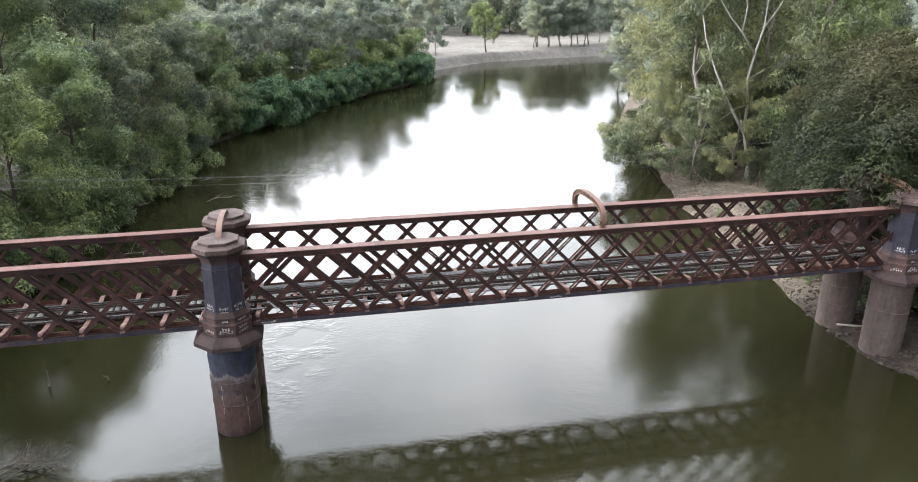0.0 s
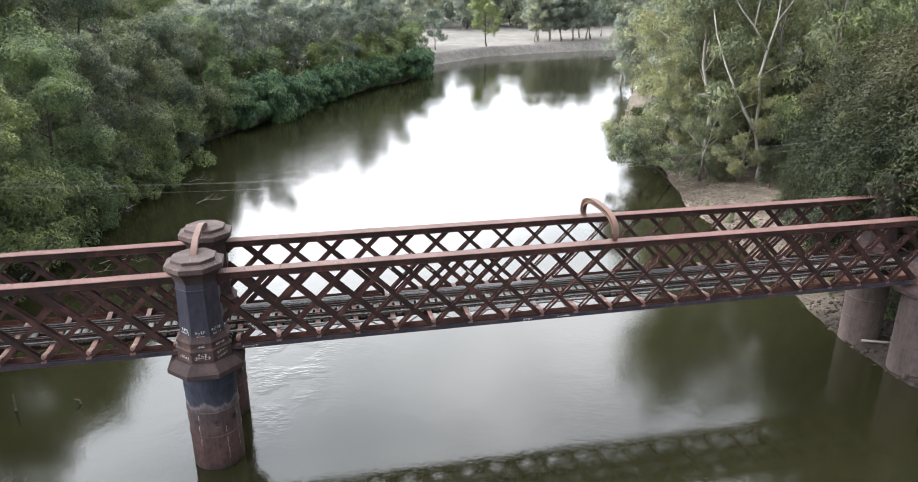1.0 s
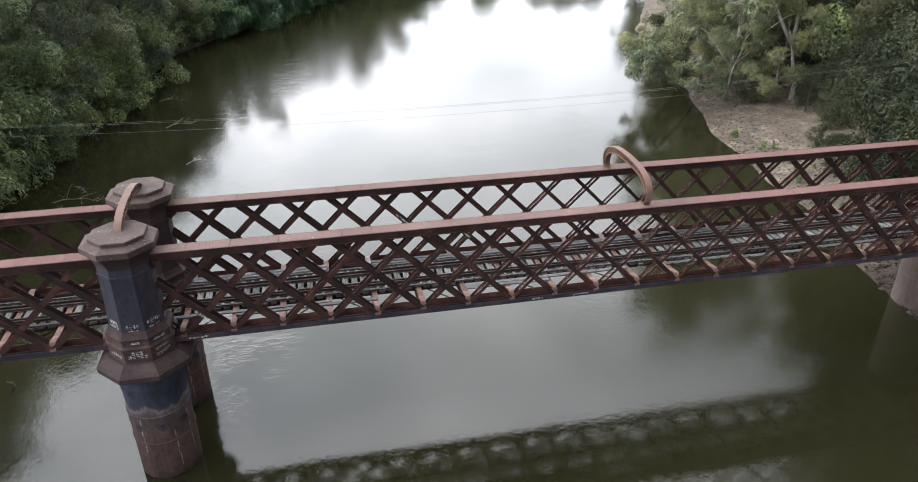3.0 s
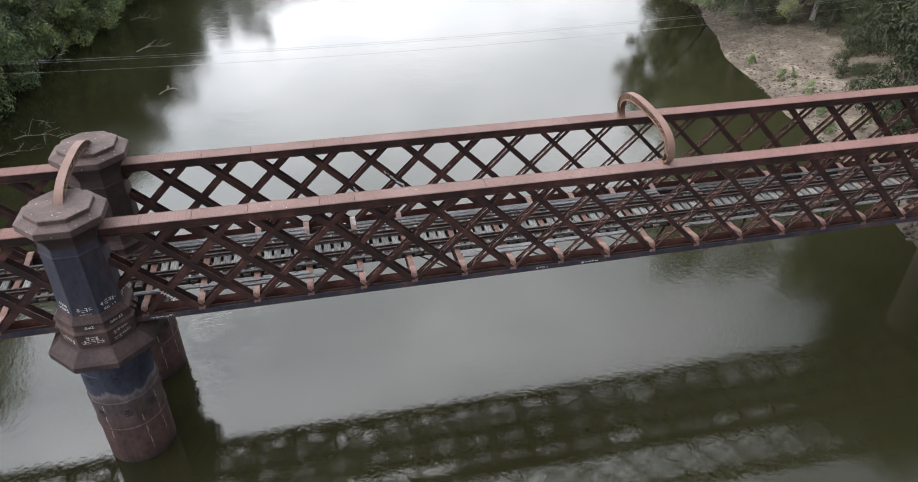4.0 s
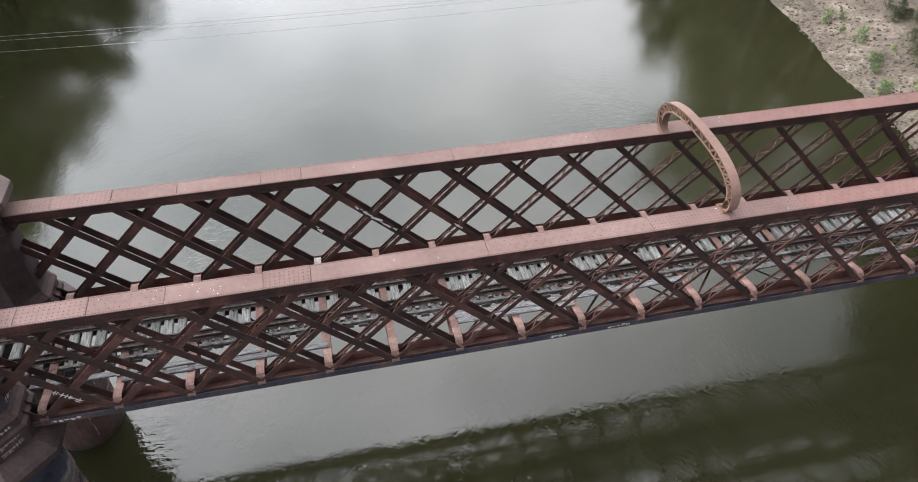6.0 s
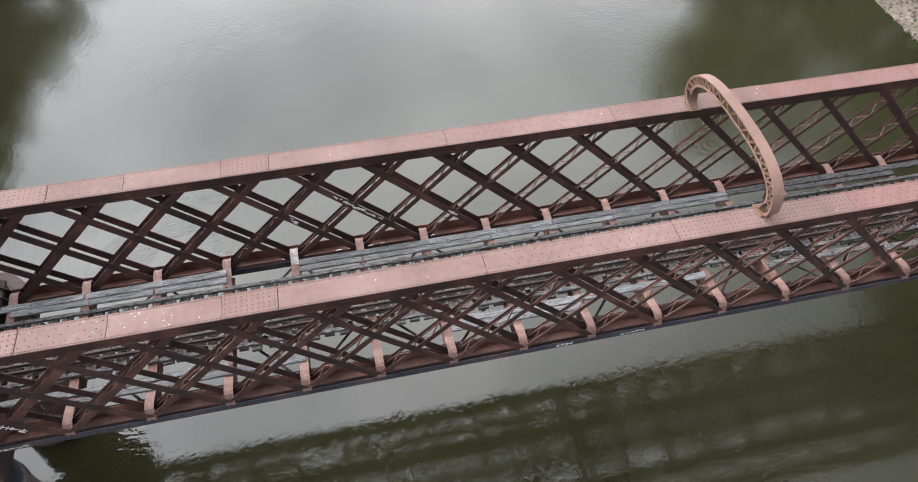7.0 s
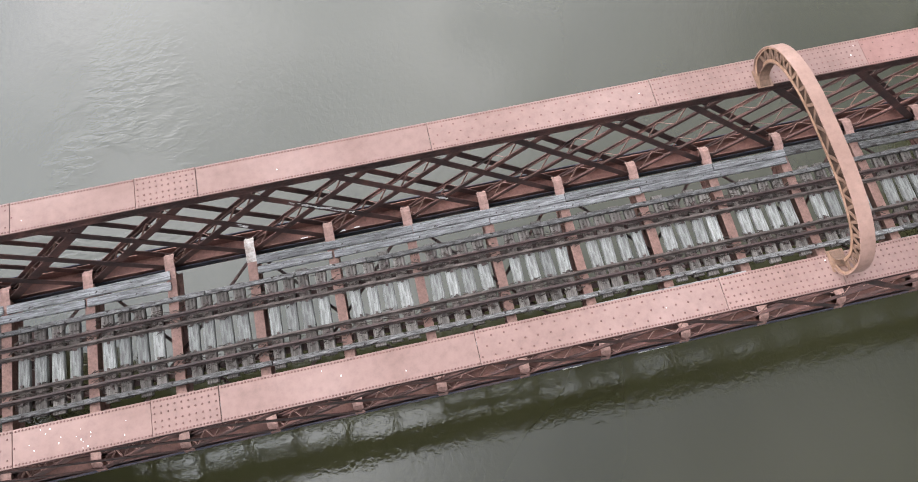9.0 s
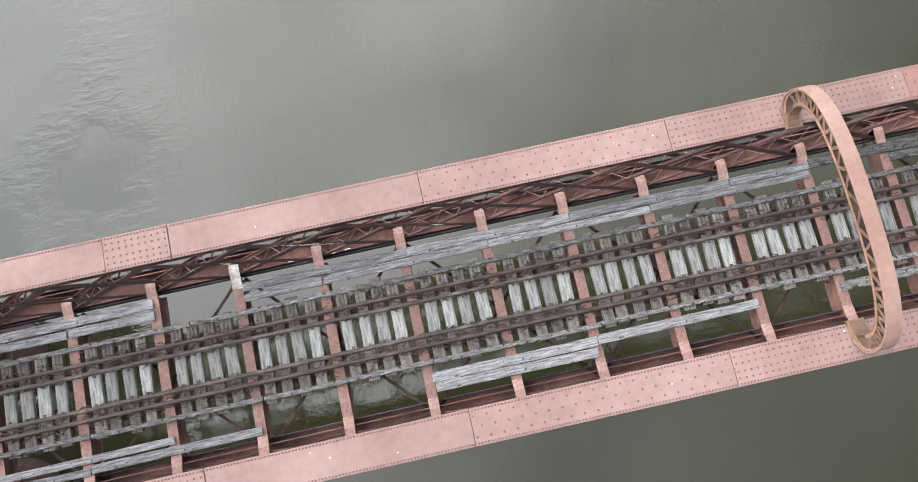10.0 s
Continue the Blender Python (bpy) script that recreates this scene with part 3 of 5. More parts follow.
def top_chord(girder):
    for s in (-1, 1):
        part("web_plate", extrude(channel(s * 0.25, s * 0.115, Z_TOP - 0.42, Z_TOP - 0.031)), M_RUST, girder, "dark rusted chord web")
    r = Build()
    w = W_CHORD / 2
    for side in (-1, 1):
        for k, rows in enumerate(PLATE_KINDS):
            a, c = sorted((side * PLATE_EDGES[k], side * PLATE_EDGES[k + 1]))
            b = Build()
            lift = 0.012 if rows == 4 else 0.0
            x0, x1, t, e = a + 0.006, c - 0.006, Z_TOP - 0.004 + lift, 0.008
            b.rings([[(x0, -w, Z_TOP - 0.03), (x1, -w, Z_TOP - 0.03), (x1, w, Z_TOP - 0.03), (x0, w, Z_TOP - 0.03)],
                     [(x0, -w, t - e), (x1, -w, t - e), (x1, w, t - e), (x0, w, t - e)],
                     [(x0 + e, -w + e, t), (x1 - e, -w + e, t), (x1 - e, w - e, t), (x0 + e, w - e, t)]])
            part("cover_plate", b, M_CHORD_RED if a > 2.7 else M_CHORD, girder)
            step = 0.145
            n = int((x1 - x0 - 0.1) / step)
            for i in range(n + 1):
                x = x0 + 0.06 + i * step
                for s in (-1, 1):
                    rivet(r, x, s * (w - 0.05), t)
                    rivet(r, min(x + step / 2, x1 - 0.03), s * (w - 0.05), t)
                if rows == 4:
                    for y in (-0.225, -0.085, 0.085, 0.225):
                        rivet(r, x, y, t)
                elif rows == 3 and i % 2 == 0:
                    for j, y in enumerate((-0.22, 0.0, 0.22)):
                        rivet(r, x + (step if j == 1 else 0), y, t)
    tagged(part("rivets", r, M_RIVET, girder), kind="stuff")


def bottom_chord(girder):
    z = Z_FOOT
    b = Build()
    b.box(-REACH, REACH, -0.23, 0.52, z - 0.004, z + 0.018)
    bottom = part("bottom_plate", b, M_FLANGE, girder, "red-brown rusted bottom plate")
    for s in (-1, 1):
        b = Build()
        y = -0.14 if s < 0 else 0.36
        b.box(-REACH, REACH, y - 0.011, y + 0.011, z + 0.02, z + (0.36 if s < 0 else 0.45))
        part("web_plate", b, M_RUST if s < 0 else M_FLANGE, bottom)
        e = -0.22 if s < 0 else 0.508
        # outer angle, its upright leg dark with old paint
        b = extrude([(e - 0.012, z + 0.02), (e + 0.012, z + 0.02), (e + 0.012, z + 0.28), (e - 0.012, z + 0.28)])
        part("edge_angle", b, M_COLUMN, bottom, "blue-black painted edge")
        r = Build()
        for i in range(int(2 * REACH / 0.16)):
            x = -REACH + 0.08 + i * 0.16
            r.box(x - 0.016, x + 0.016, e + s * 0.012 - 0.01, e + s * 0.012 + 0.01, z + 0.12, z + 0.15)
        tagged(part("rivets", r, M_RUST, bottom), kind="stuff")


def clip_bar(x0, dirn):
    """A lattice bar that starts at x0 at the foot and climbs two pitches, cut to the girder's reach."""
    h = Z_TOP - 0.1 - Z_NODE
    a, c = [x0, Z_NODE], [x0 + dirn * h, Z_NODE + h]
    for p, q in ((a, c), (c, a)):
        for lim in (-REACH, REACH):
            if (p[0] - lim) * (1 if lim > 0 else -1) > 0:
                t = (lim - q[0]) / (p[0] - q[0])
                p[1], p[0] = q[1] + (p[1] - q[1]) * t, lim
    return a, c


def lattice(girder):
    n = int(HALF / PITCH) + 3
    for k in range(-n, n + 1):
        x = k * PITCH
        for dirn in (-1, 1):
            h = Z_TOP - 0.1 - Z_NODE
            if max(x, x + dirn * h) < -REACH + 0.5 or min(x, x + dirn * h) > REACH - 0.5:
                continue
            a, c = clip_bar(x, dirn)
            end = abs(x + dirn * h / 2) / HALF
            if dirn < 0:
                # flat tension bars, one in each web
                w = 0.19 + 0.12 * end
                for s in (-1, 1):
                    b = Build()
                    y = s * 0.195
                    b.bar((a[0], y, a[1]), (c[0], y, c[1]), (1, 0, 1), w, 0.022)
                    part("flat_bar", b, M_RUST, girder)
            else:
                # laced strut: two angle bars with zigzag lacing between the webs
                b = Build()
                w = 0.12 + 0.17 * end
                for s in (-1, 1):
                    b.bar((a[0], s * 0.175, a[1]), (c[0], s * 0.175, c[1]), (1, 0, -1), w, 0.022)
                    b.bar((a[0], s * 0.14, a[1]), (c[0], s * 0.14, c[1]), (0, 1, 0), 0.07, 0.02)
                strut = part("laced_strut", b, M_STRUT, girder)
                z = Build()
                length = math.hypot(c[0] - a[0], c[1] - a[1])
                m = max(2, int(length / 0.46))
                for i in range(m):
                    s = 1 if i % 2 else -1
                    p = [(a[0] + (c[0] - a[0]) * t, y, a[1] + (c[1] - a[1]) * t) for t, y in ((i / m, -s * 0.16), ((i + 1) / m, s * 0.16))]
                    z.bar(p[0], p[1], (1, 0, 1), 0.012, 0.05)
                tagged(part("lacing", z, M_BEAM, strut), kind="stuff")


def build_girders():
    g = thing("lattice_girder", (MID, Y_NEAR, 0), "rusted iron lattice girder with faded red riveted top chord", "bridge girder", "main girders of the bridge")
    top_chord(g)
    bottom_chord(g)
    lattice(g)
    red = None
    for mid in SPANS:
        for y in (Y_NEAR, Y_FAR):
            if (mid, y) != (MID, Y_NEAR):
                c = copy_thing(g, pose(mid, y, 0))
                if y == Y_FAR:
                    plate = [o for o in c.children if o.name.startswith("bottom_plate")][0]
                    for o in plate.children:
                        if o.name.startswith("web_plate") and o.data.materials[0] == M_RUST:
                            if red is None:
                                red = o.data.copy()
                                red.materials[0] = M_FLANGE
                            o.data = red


build_girders()


# ---- floor of the bridge ----
END = [(0.62, 0.0), (0.30, 0.07), (0.06, 0.10), (-0.06, 0.07), (-0.14, -0.02), (-0.19, -0.15), (-0.222, -0.22), (-0.236, -0.28), (-0.238, -0.30)]   # the rounded end, from the girder's line and the deck


def rounded_end():
    """The top flange of a cross girder carried out through the lattice and bent down over its outer face."""
    w, q = 0.14, 0.016
    b = Build()
    b.rings([[(-w, y, Z_DECK + 0.003 + z), (w, y, Z_DECK + 0.003 + z), (w, y + (q if y < 0 else 0), Z_DECK + z - q), (-w, y + (q if y < 0 else 0), Z_DECK + z - q)] for y, z in END])
    pts = [(y + 0.01, Z_DECK + z - 0.012) for y, z in END] + [(0.62, Z_DECK - 0.2), (0.0, Z_DECK - 0.5)]
    n = len(pts)
    b.add([(-0.008, y, z) for y, z in pts] + [(0.008, y, z) for y, z in pts],
          [tuple(range(n)), tuple(range(2 * n - 1, n - 1, -1))] + [(k, k + n, (k + 1) % n + n, (k + 1) % n) for k in range(n)])
    for k, (y, z) in enumerate(END[3:]):
        for x in (-0.1, 0.1):
            b.box(x - 0.016, x + 0.016, y - 0.012, y + 0.012, Z_DECK + z - 0.02, Z_DECK + z + 0.02)
    return b


def build_floor():
    cg = Build()
    y = (Y_FAR - Y_NEAR) / 2 - 0.30
    cg.box(-0.14, 0.14, -y, y, Z_DECK - 0.02, Z_DECK)
    cg.box(-0.010, 0.010, -y, y, Z_DECK - 0.58, Z_DECK - 0.02)
    cg.box(-0.14, 0.14, -y, y, Z_DECK - 0.60, Z_DECK - 0.58)
    me = cg.mesh("cross_girder", M_BEAM)
    end = rounded_end().mesh("rounded_end", M_BRACKET)
    white = end.copy()
    white.materials[0] = M_WHITED
    z = Z_DECK - 0.12
    sm = extrude([(-0.008, z - 0.3), (0.008, z - 0.3), (0.008, z - 0.02), (0.09, z - 0.02), (0.09, z), (-0.09, z), (-0.09, z - 0.02), (-0.008, z - 0.02)], 0.15, PITCH - 0.15).mesh("stringer", M_RUST)
    yb = y + 0.04
    braces = []
    for s, dz in ((1, 0.52), (-1, 0.50)):
        br = Build()
        br.bar((0.1, -s * yb, Z_DECK - dz), (2 * PITCH - 0.1, s * yb, Z_DECK - dz), (0, 1, 0), 0.09, 0.014)
        braces.append(br.mesh("wind_brace", M_RUST))
    for mid in SPANS:
        for k in range(-10, 11):
            at = (mid + k * PITCH, Y_MID, 0)
            c = single("cross_girder", me, None, "red oxide riveted cross girder under the track", "cross girder", at, "cross girders")
            for s, turn in ((-1, 0), (1, math.pi)):
                smeared = mid == MID and k == -6 and s > 0
                o = part("rounded_end", white if smeared else end, None, c, "end smeared with flaking white paint" if smeared else "red oxide end bent down over the girder", (0, s * (Y_FAR - Y_NEAR) / 2, 0))
                o.rotation_euler = (0, 0, turn)
            if k < 10:
                for s in (-0.76, 0.76):
                    part("stringer", sm, None, c, "", (0, s, 0))
                if k % 2 == 0:
                    for me_b in braces:
                        part("wind_brace", me_b, None, c)


build_floor()

TRACK = (SPANS[1] - HALF, SPANS[2] + HALF)
Z_SLEEPER = Z_DECK + 0.06            # top of the sleepers


def split_timber(length, width, depth, seed, along="x"):
    """A weathered beam with bowed, chipped edges."""
    rng = random.Random(seed)
    b = Build()
    n = 5
    rings = []
    for k in range(n + 1):
        t = -length / 2 + length * k / n
        w0, w1 = (width / 2 * (1 - rng.random() * 0.10) for _ in range(2))
        d = rng.uniform(-0.006, 0.006)
        c = 0.15 * width
        r = [(-w0, -depth), (w1, -depth), (w1, -c * 0.4 + d), (w1 - c * 0.5, d), (0.02 * width, d - 0.008 * rng.random()), (-w0 + c * 0.5, d), (-w0, -c * 0.4 + d)]
        rings.append([(t, y, z) if along == "x" else (-y, t, z) for y, z in r])
    b.rings(rings)
    return b


def build_track():
    track = thing("railway_track", (0, Y_MID + 0.12, 0), "disused railway track with rusty rails on grey split sleepers", "railway track")
    shapes = [split_timber(2.52 + 0.035 * k, 0.32 + 0.013 * (k % 4), 0.13, 40 + k, "y").mesh("sleeper", M_SLEEPER) for k in range(7)]
    rng = random.Random(4)
    for mid in SPANS:
        for k in range(-11, 11):
            for j in range(1, 5):
                if mid == SPANS[0] or rng.random() > 0.03:
                    x = mid + (k + j / 5) * PITCH + rng.uniform(-0.025, 0.025)
                    if abs(x - mid) > HALF:
                        continue
                    s = part("sleeper", rng.choice(shapes), None, track, "", (x, rng.uniform(-0.04, 0.04), Z_SLEEPER + rng.uniform(-0.012, 0.008)))
                    s.rotation_euler = (0, 0, radians(rng.uniform(-1.6, 1.6)))
    prof = [(-0.065, 0), (0.065, 0), (0.065, 0.012), (0.012, 0.03), (0.010, 0.105), (0.034, 0.118), (0.034, 0.142), (0.026, 0.15), (-0.026, 0.15), (-0.034, 0.142), (-0.034, 0.118), (-0.010, 0.105), (-0.012, 0.03), (-0.065, 0.012)]
    for name, ys, up, lab in (("rail", (-0.7525, 0.7525), 1.08, "rusty running rail"), ("check_rail", (-0.475, 0.475), 0.9, "rusty check rail inside the running rail")):
        b = Build()
        b.rings([[(x, y, z * up) for y, z in prof] for x in TRACK])
        me = b.mesh(name, M_RAIL if name == "rail" else M_CHECK)
        for y in ys:
            part(name, me, None, track, lab, (0, y, Z_SLEEPER + 0.004))
    # spikes and chairs along the rails
    b = Build()
    for mid in SPANS[:1]:
        for k in range(-10, 10):
            for j in range(1, 5):
                x = mid + (k + j / 5) * PITCH
                for y in (-0.86, -0.64, -0.38, 0.38, 0.64, 0.86):
                    if rng.random() < 0.85:
                        dx, dy = rng.uniform(-0.05, 0.05), rng.uniform(-0.02, 0.02)
                        b.box(x + dx - 0.035, x + dx + 0.035, y + dy - 0.03, y + dy + 0.03, Z_SLEEPER, Z_SLEEPER + rng.uniform(0.03, 0.07))
                for _ in range(3):
                    y = rng.choice((-1, 1)) * rng.uniform(0.35, 1.05)
                    dx, sz = rng.uniform(-0.1, 0.1), rng.uniform(0.015, 0.04)
                    b.box(x + dx - sz, x + dx + sz, y - sz * rng.uniform(0.5, 1.6), y + sz, Z_SLEEPER - 0.01, Z_SLEEPER + sz)
    tagged(part("rail_spike", b, M_RAIL, track), kind="stuff")
    # bark and leaf litter caught along the rails
    b = Build()
    for k in range(-2400, 2400):
        x = MID + k * 2 * HALF / 4800 + rng.uniform(-0.02, 0.02)
        side, near = (1 if k % 2 else -1), rng.random()
        y = side * (rng.gauss(0.615, 0.035) if near < 0.45 else rng.gauss(0.87, 0.05) if near < 0.75 else rng.gauss(0.40, 0.03) if near < 0.9 else rng.gauss(1.12, 0.04))
        if math.sin(x * 2.1 + 3 * side) + math.sin(x * 0.7) + rng.gauss(0, 0.7) < -0.5:
            continue
        an, l, w = rng.uniform(-0.7, 0.7), rng.uniform(0.03, 0.11), rng.uniform(0.008, 0.022)
        c, t, z = math.cos(an), math.sin(an), Z_SLEEPER + rng.uniform(0.006, 0.05)
        b.add([(x + c * u - t * v, y + t * u + c * v, z + q) for u, v, q in ((-l, -w, 0), (l, -w * 0.4, 0.01), (l * 0.8, w, 0.018), (-l * 0.9, w * 0.6, 0.012), (0, 0, -0.02))],
              [(0, 1, 2, 3), (1, 0, 4), (2, 1, 4), (3, 2, 4), (0, 3, 4)])
    tagged(part("bark_litter", b, M_LITTER, track), kind="stuff")
    # long guard timbers bolted on the sleeper ends
    gts = [split_timber(2 * PITCH - 0.03, 0.14, 0.10, 70 + k).mesh("guard_timber", M_GUARD) for k in range(5)]
    for mid in SPANS:
        for k in range(-5, 6):
            for y in (-1.19, 1.21):
                x = mid + (2 * k + (0.4 if y > 0 else 1.1)) * PITCH
                if abs(x - mid) < HALF:
                    g = part("guard_timber", rng.choice(gts), None, track, "grey guard timber along the sleeper ends", (x, y + rng.uniform(-0.02, 0.02), Z_SLEEPER + 0.105 + rng.uniform(-0.01, 0.01)))
                    g.rotation_euler = (0, 0, radians(rng.uniform(-0.5, 0.5)))


build_track()


# walkway planks that are left: (x0, x1, y, width)
PLANKS = [(-5.5, -1.7, 48.66, 0.27), (-4.0, 0.6, 48.38, 0.24), (-1.6, 3.05, 48.68, 0.27), (0.65, 3.05, 48.38, 0.26),
          (5.55, 10.2, 48.62, 0.26), (5.55, 7.75, 48.32, 0.22), (7.8, 12.5, 48.35, 0.24), (10.2, 14.9, 48.62, 0.27), (12.5, 17.2, 48.36, 0.22), (14.9, 19.6, 48.62, 0.27),
          (17.2, 21.9, 48.38, 0.22), (19.6, 21.95, 48.62, 0.25), (21.95, 26.6, 48.66, 0.30), (26.6, 31.3, 48.62, 0.27), (24.3, 29.0, 48.34, 0.24), (31.3, 36.0, 48.62, 0.27), (36.0, 40.7, 48.6, 0.27),
          (10.2, 14.85, 45.08, 0.28), (10.25, 14.8, 44.80, 0.27), (14.85, 19.45, 45.12, 0.27), (21.8, 26.4, 45.1, 0.28), (26.4, 31.1, 44.9, 0.28), (31.1, 35.8, 45.1, 0.27),
          (-1.8, 3.1, 44.93, 0.21), (0.8, 5.45, 44.68, 0.24), (-1.6, 0.8, 44.62, 0.2), (-4.6, -1.8, 44.95, 0.24)]


def build_planks():
    walk_way = thing("timber_walkway", (0, 0, 0), "grey weathered walkway planks with gaps beside the track", "walkway")
    for k, (x0, x1, y, w) in enumerate(PLANKS):
        b = split_timber(x1 - x0 - 0.02, w, 0.075, 200 + k)
        rng = random.Random(k)
        # planks past x = 21 take the darker timber
        p = part("plank", b, M_GUARD if x0 > 21 else M_WOOD, walk_way, "", ((x0 + x1) / 2, y, Z_DECK + 0.08 + 0.004 * (k % 3)))
        p.rotation_euler = (0, 0, radians(rng.uniform(-0.6, 0.6)))


build_planks()


# ---- arched braces over the track ----
def build_arch():
    a = thing("arch_brace", (MID, Y_MID, Z_TOP), "tan rusted latticed arch brace over the track", "arch brace", "arch braces over the track")
    half, rise, depth = (Y_FAR - Y_NEAR) / 2 + 0.25, 1.74, 0.37
    n, spring = 36, 0.46

    def at(th, inset):
        c, s = math.cos(th), math.sin(th)
        p = 0.78
        return (half - inset) * math.copysign(abs(c) ** p, c), spring + (rise - spring - inset) * abs(s) ** p

    def flange(inset, thick):
        """The flange's line with its curled feet: the outer one turns in under itself, the inner one flares towards the track."""
        ths = [math.pi * k / n for k in range(n + 1)]
        if inset < depth / 2:
            foot = [(half - inset - 0.46 * (1 - math.cos(f)), spring - (0.46 - inset) * math.sin(f)) for f in (1.25, 0.95, 0.65, 0.35)]
        else:
            foot = [(half - inset - d, z + 0.46 - inset if thick else z) for d, z in ((0.30, 0.05), (0.17, 0.08), (0.07, 0.17), (0.015, 0.31))]
        return foot + [at(th, inset) for th in ths] + [(-y, z) for y, z in reversed(foot)]
    for name, inset, w, lab in (("outer_flange", 0.0, 0.17, "pinkish top flange"), ("inner_flange", depth, 0.13, "")):
        b = Build()
        b.rings([[(-w, *p), (w, *p), (w, *q), (-w, *q)] for p, q in zip(flange(inset, 0), [(y * 0.992, z - 0.016) for y, z in flange(inset, 0)])])
        part(name, b, M_ARCHTOP if inset == 0 else M_LACE, a, lab)
    # zigzag lacing on both sides
    ths = [math.pi * k / n for k in range(n + 1)]
    for s in (-1, 1):
        b = Build()
        for k in range(0, n):
            y0, z0 = at(ths[k], 0.03 if k % 2 == 0 else depth - 0.01)
            y1, z1 = at(ths[k + 1], depth - 0.01 if k % 2 == 0 else 0.03)
            b.bar((s * 0.112, y0, z0), (s * 0.112, y1, z1), (1, 0, 0), 0.014, 0.075)
        tagged(part("lacing", b, M_LACE, a), kind="stuff")
        for inset in (0.045, depth - 0.03):
            b = Build()
            lines = [flange(inset + q, 1) if inset < depth / 2 else [at(th, inset + q) for th in ths] for q in (-0.03, 0.03)]
            b.rings([[(s * 0.118, *p), (s * 0.132, *p), (s * 0.132, *q), (s * 0.118, *q)] for p, q in zip(*lines)])
            part("edge_angle", b, M_ARCH, a)
    # foot plates
    for s in (-1, 1):
        b = Build()
        yo, yi = s * (half - 0.2), s * (half - depth - 0.34)
        b.box(-0.2, 0.2, min(yo, yi), max(yo, yi), 0.014, 0.036)
        part("foot_plate", b, M_ARCH, a)
    for x in PIERS:
        copy_thing(a, pose(x, Y_MID, Z_TOP - 0.05))


build_arch()


# ---- piers ----
def build_piers():
    p = thing("bridge_pier", (PIERS[0], Y_NEAR, 0), "dark iron pier column with octagonal cap on a round river cylinder", "bridge pier", "pier columns")
    oct_turn = math.pi / 8
    b = Build()
    b.lathe([(1.49, -3.0), (1.49, 1.9), (1.53, 1.92), (1.53, 2.0), (1.49, 2.02), (1.49, 3.55), (1.54, 3.57), (1.54, 3.67), (1.49, 3.70), (1.49, 5.2), (1.52, 5.22), (1.52, 5.3), (1.49, 5.32), (1.49, 6.3)], 40)
    cyl = part("cylinder", b, M_CYL, p, "river-stained iron cylinder with bolted rings", smooth=False)
    for z in (2.95, 4.95):
        for q in range(8):
            an = math.pi / 4 * q + 0.2
            c = Build()
            for dz, w, h in ((0.0, 0.36, 0.06), (0.0, 0.06, 0.36), (0.15, 0.26, 0.05), (-0.15, 0.26, 0.05)):
                c.box(-w / 2, w / 2, -0.02, 0.03, dz - h / 2, dz + h / 2)
            o = part("bolt_plate", c, M_COLUMN, cyl, "", (1.50 * math.sin(an), -1.50 * math.cos(an), z))
            o.rotation_euler = (0, 0, an)
    for an, z0, z1 in ((0.55, 0.3, 2.6), (1.15, 0.8, 3.4), (-0.5, 1.4, 3.5)):
        c = Build()
        for k in range(6):
            za, zb = z0 + (z1 - z0) * k / 6, z0 + (z1 - z0) * (k + 1) / 6
            off, w = 0.03 * math.sin(k * 1.9 + an), 0.016 + 0.012 * math.sin(k * 2.7)
            c.box(off - w, off + w, -0.004, 0.012, za, zb)
        o = part("lime_streak", c, M_WHITED, cyl, "pale lime streak", (1.492 * math.sin(an), -1.492 * math.cos(an), 0))
        o.rotation_euler = (0, 0, an)
    b = Build()
    b.lathe([(1.52, 6.03), (2.02, 6.20), (2.11, 6.28), (2.11, 6.54), (2.0, 6.68), (1.62, 6.98), (1.5, 7.0)], 8, oct_turn)
    part("skirt", b, M_SKIRT, p, "rust-brown octagonal skirt")
    b = Build()
    b.lathe([(1.46, 6.98), (1.46, 7.60), (1.53, 7.66), (1.53, 7.78), (1.42, 7.86), (1.38, 8.1), (1.45, 8.14), (1.45, 8.24), (1.32, 8.38), (1.24, 8.55)], 8, oct_turn)
    part("moulded_base", b, M_BASE, p, "rusty red-brown moulded base")
    b = Build()
    b.lathe([(1.24, 8.55), (1.20, 8.8), (1.17, 9.3), (1.12, 11.25), (1.16, 11.28), (1.16, 11.36), (1.12, 11.4), (1.11, 11.72)], 8, oct_turn)
    part("column", b, M_COLUMN, p, "blue-black flaking paint over rust")
    b = Build()
    b.lathe([(1.11, 11.72), (1.16, 11.92), (1.28, 12.18), (1.46, 12.40), (1.5, 12.46)], 8, oct_turn)
    part("capital", b, M_SKIRT, p, "dark red-brown flared capital")
    b = Build()
    b.lathe([(1.46, 12.46), (1.56, 12.49), (1.56, 12.76), (1.54, 12.78), (1.2, 12.90), (1.18, 12.91), (1.18, 13.06), (1.15, 13.09)], 8, oct_turn)
    part("cap", b, M_CAP, p, "brown stepped cap spotted with lichen")
    dry = rusty = None
    for x in PIERS:
        for y in (Y_NEAR, Y_FAR):
            if (x, y) != (PIERS[0], Y_NEAR):
                c = copy_thing(p, pose(x, y, 0))
                if y == Y_FAR:
                    for o in c.children:
                        if o.name.startswith("column"):
                            if rusty is None:
                                rusty = o.data.copy()
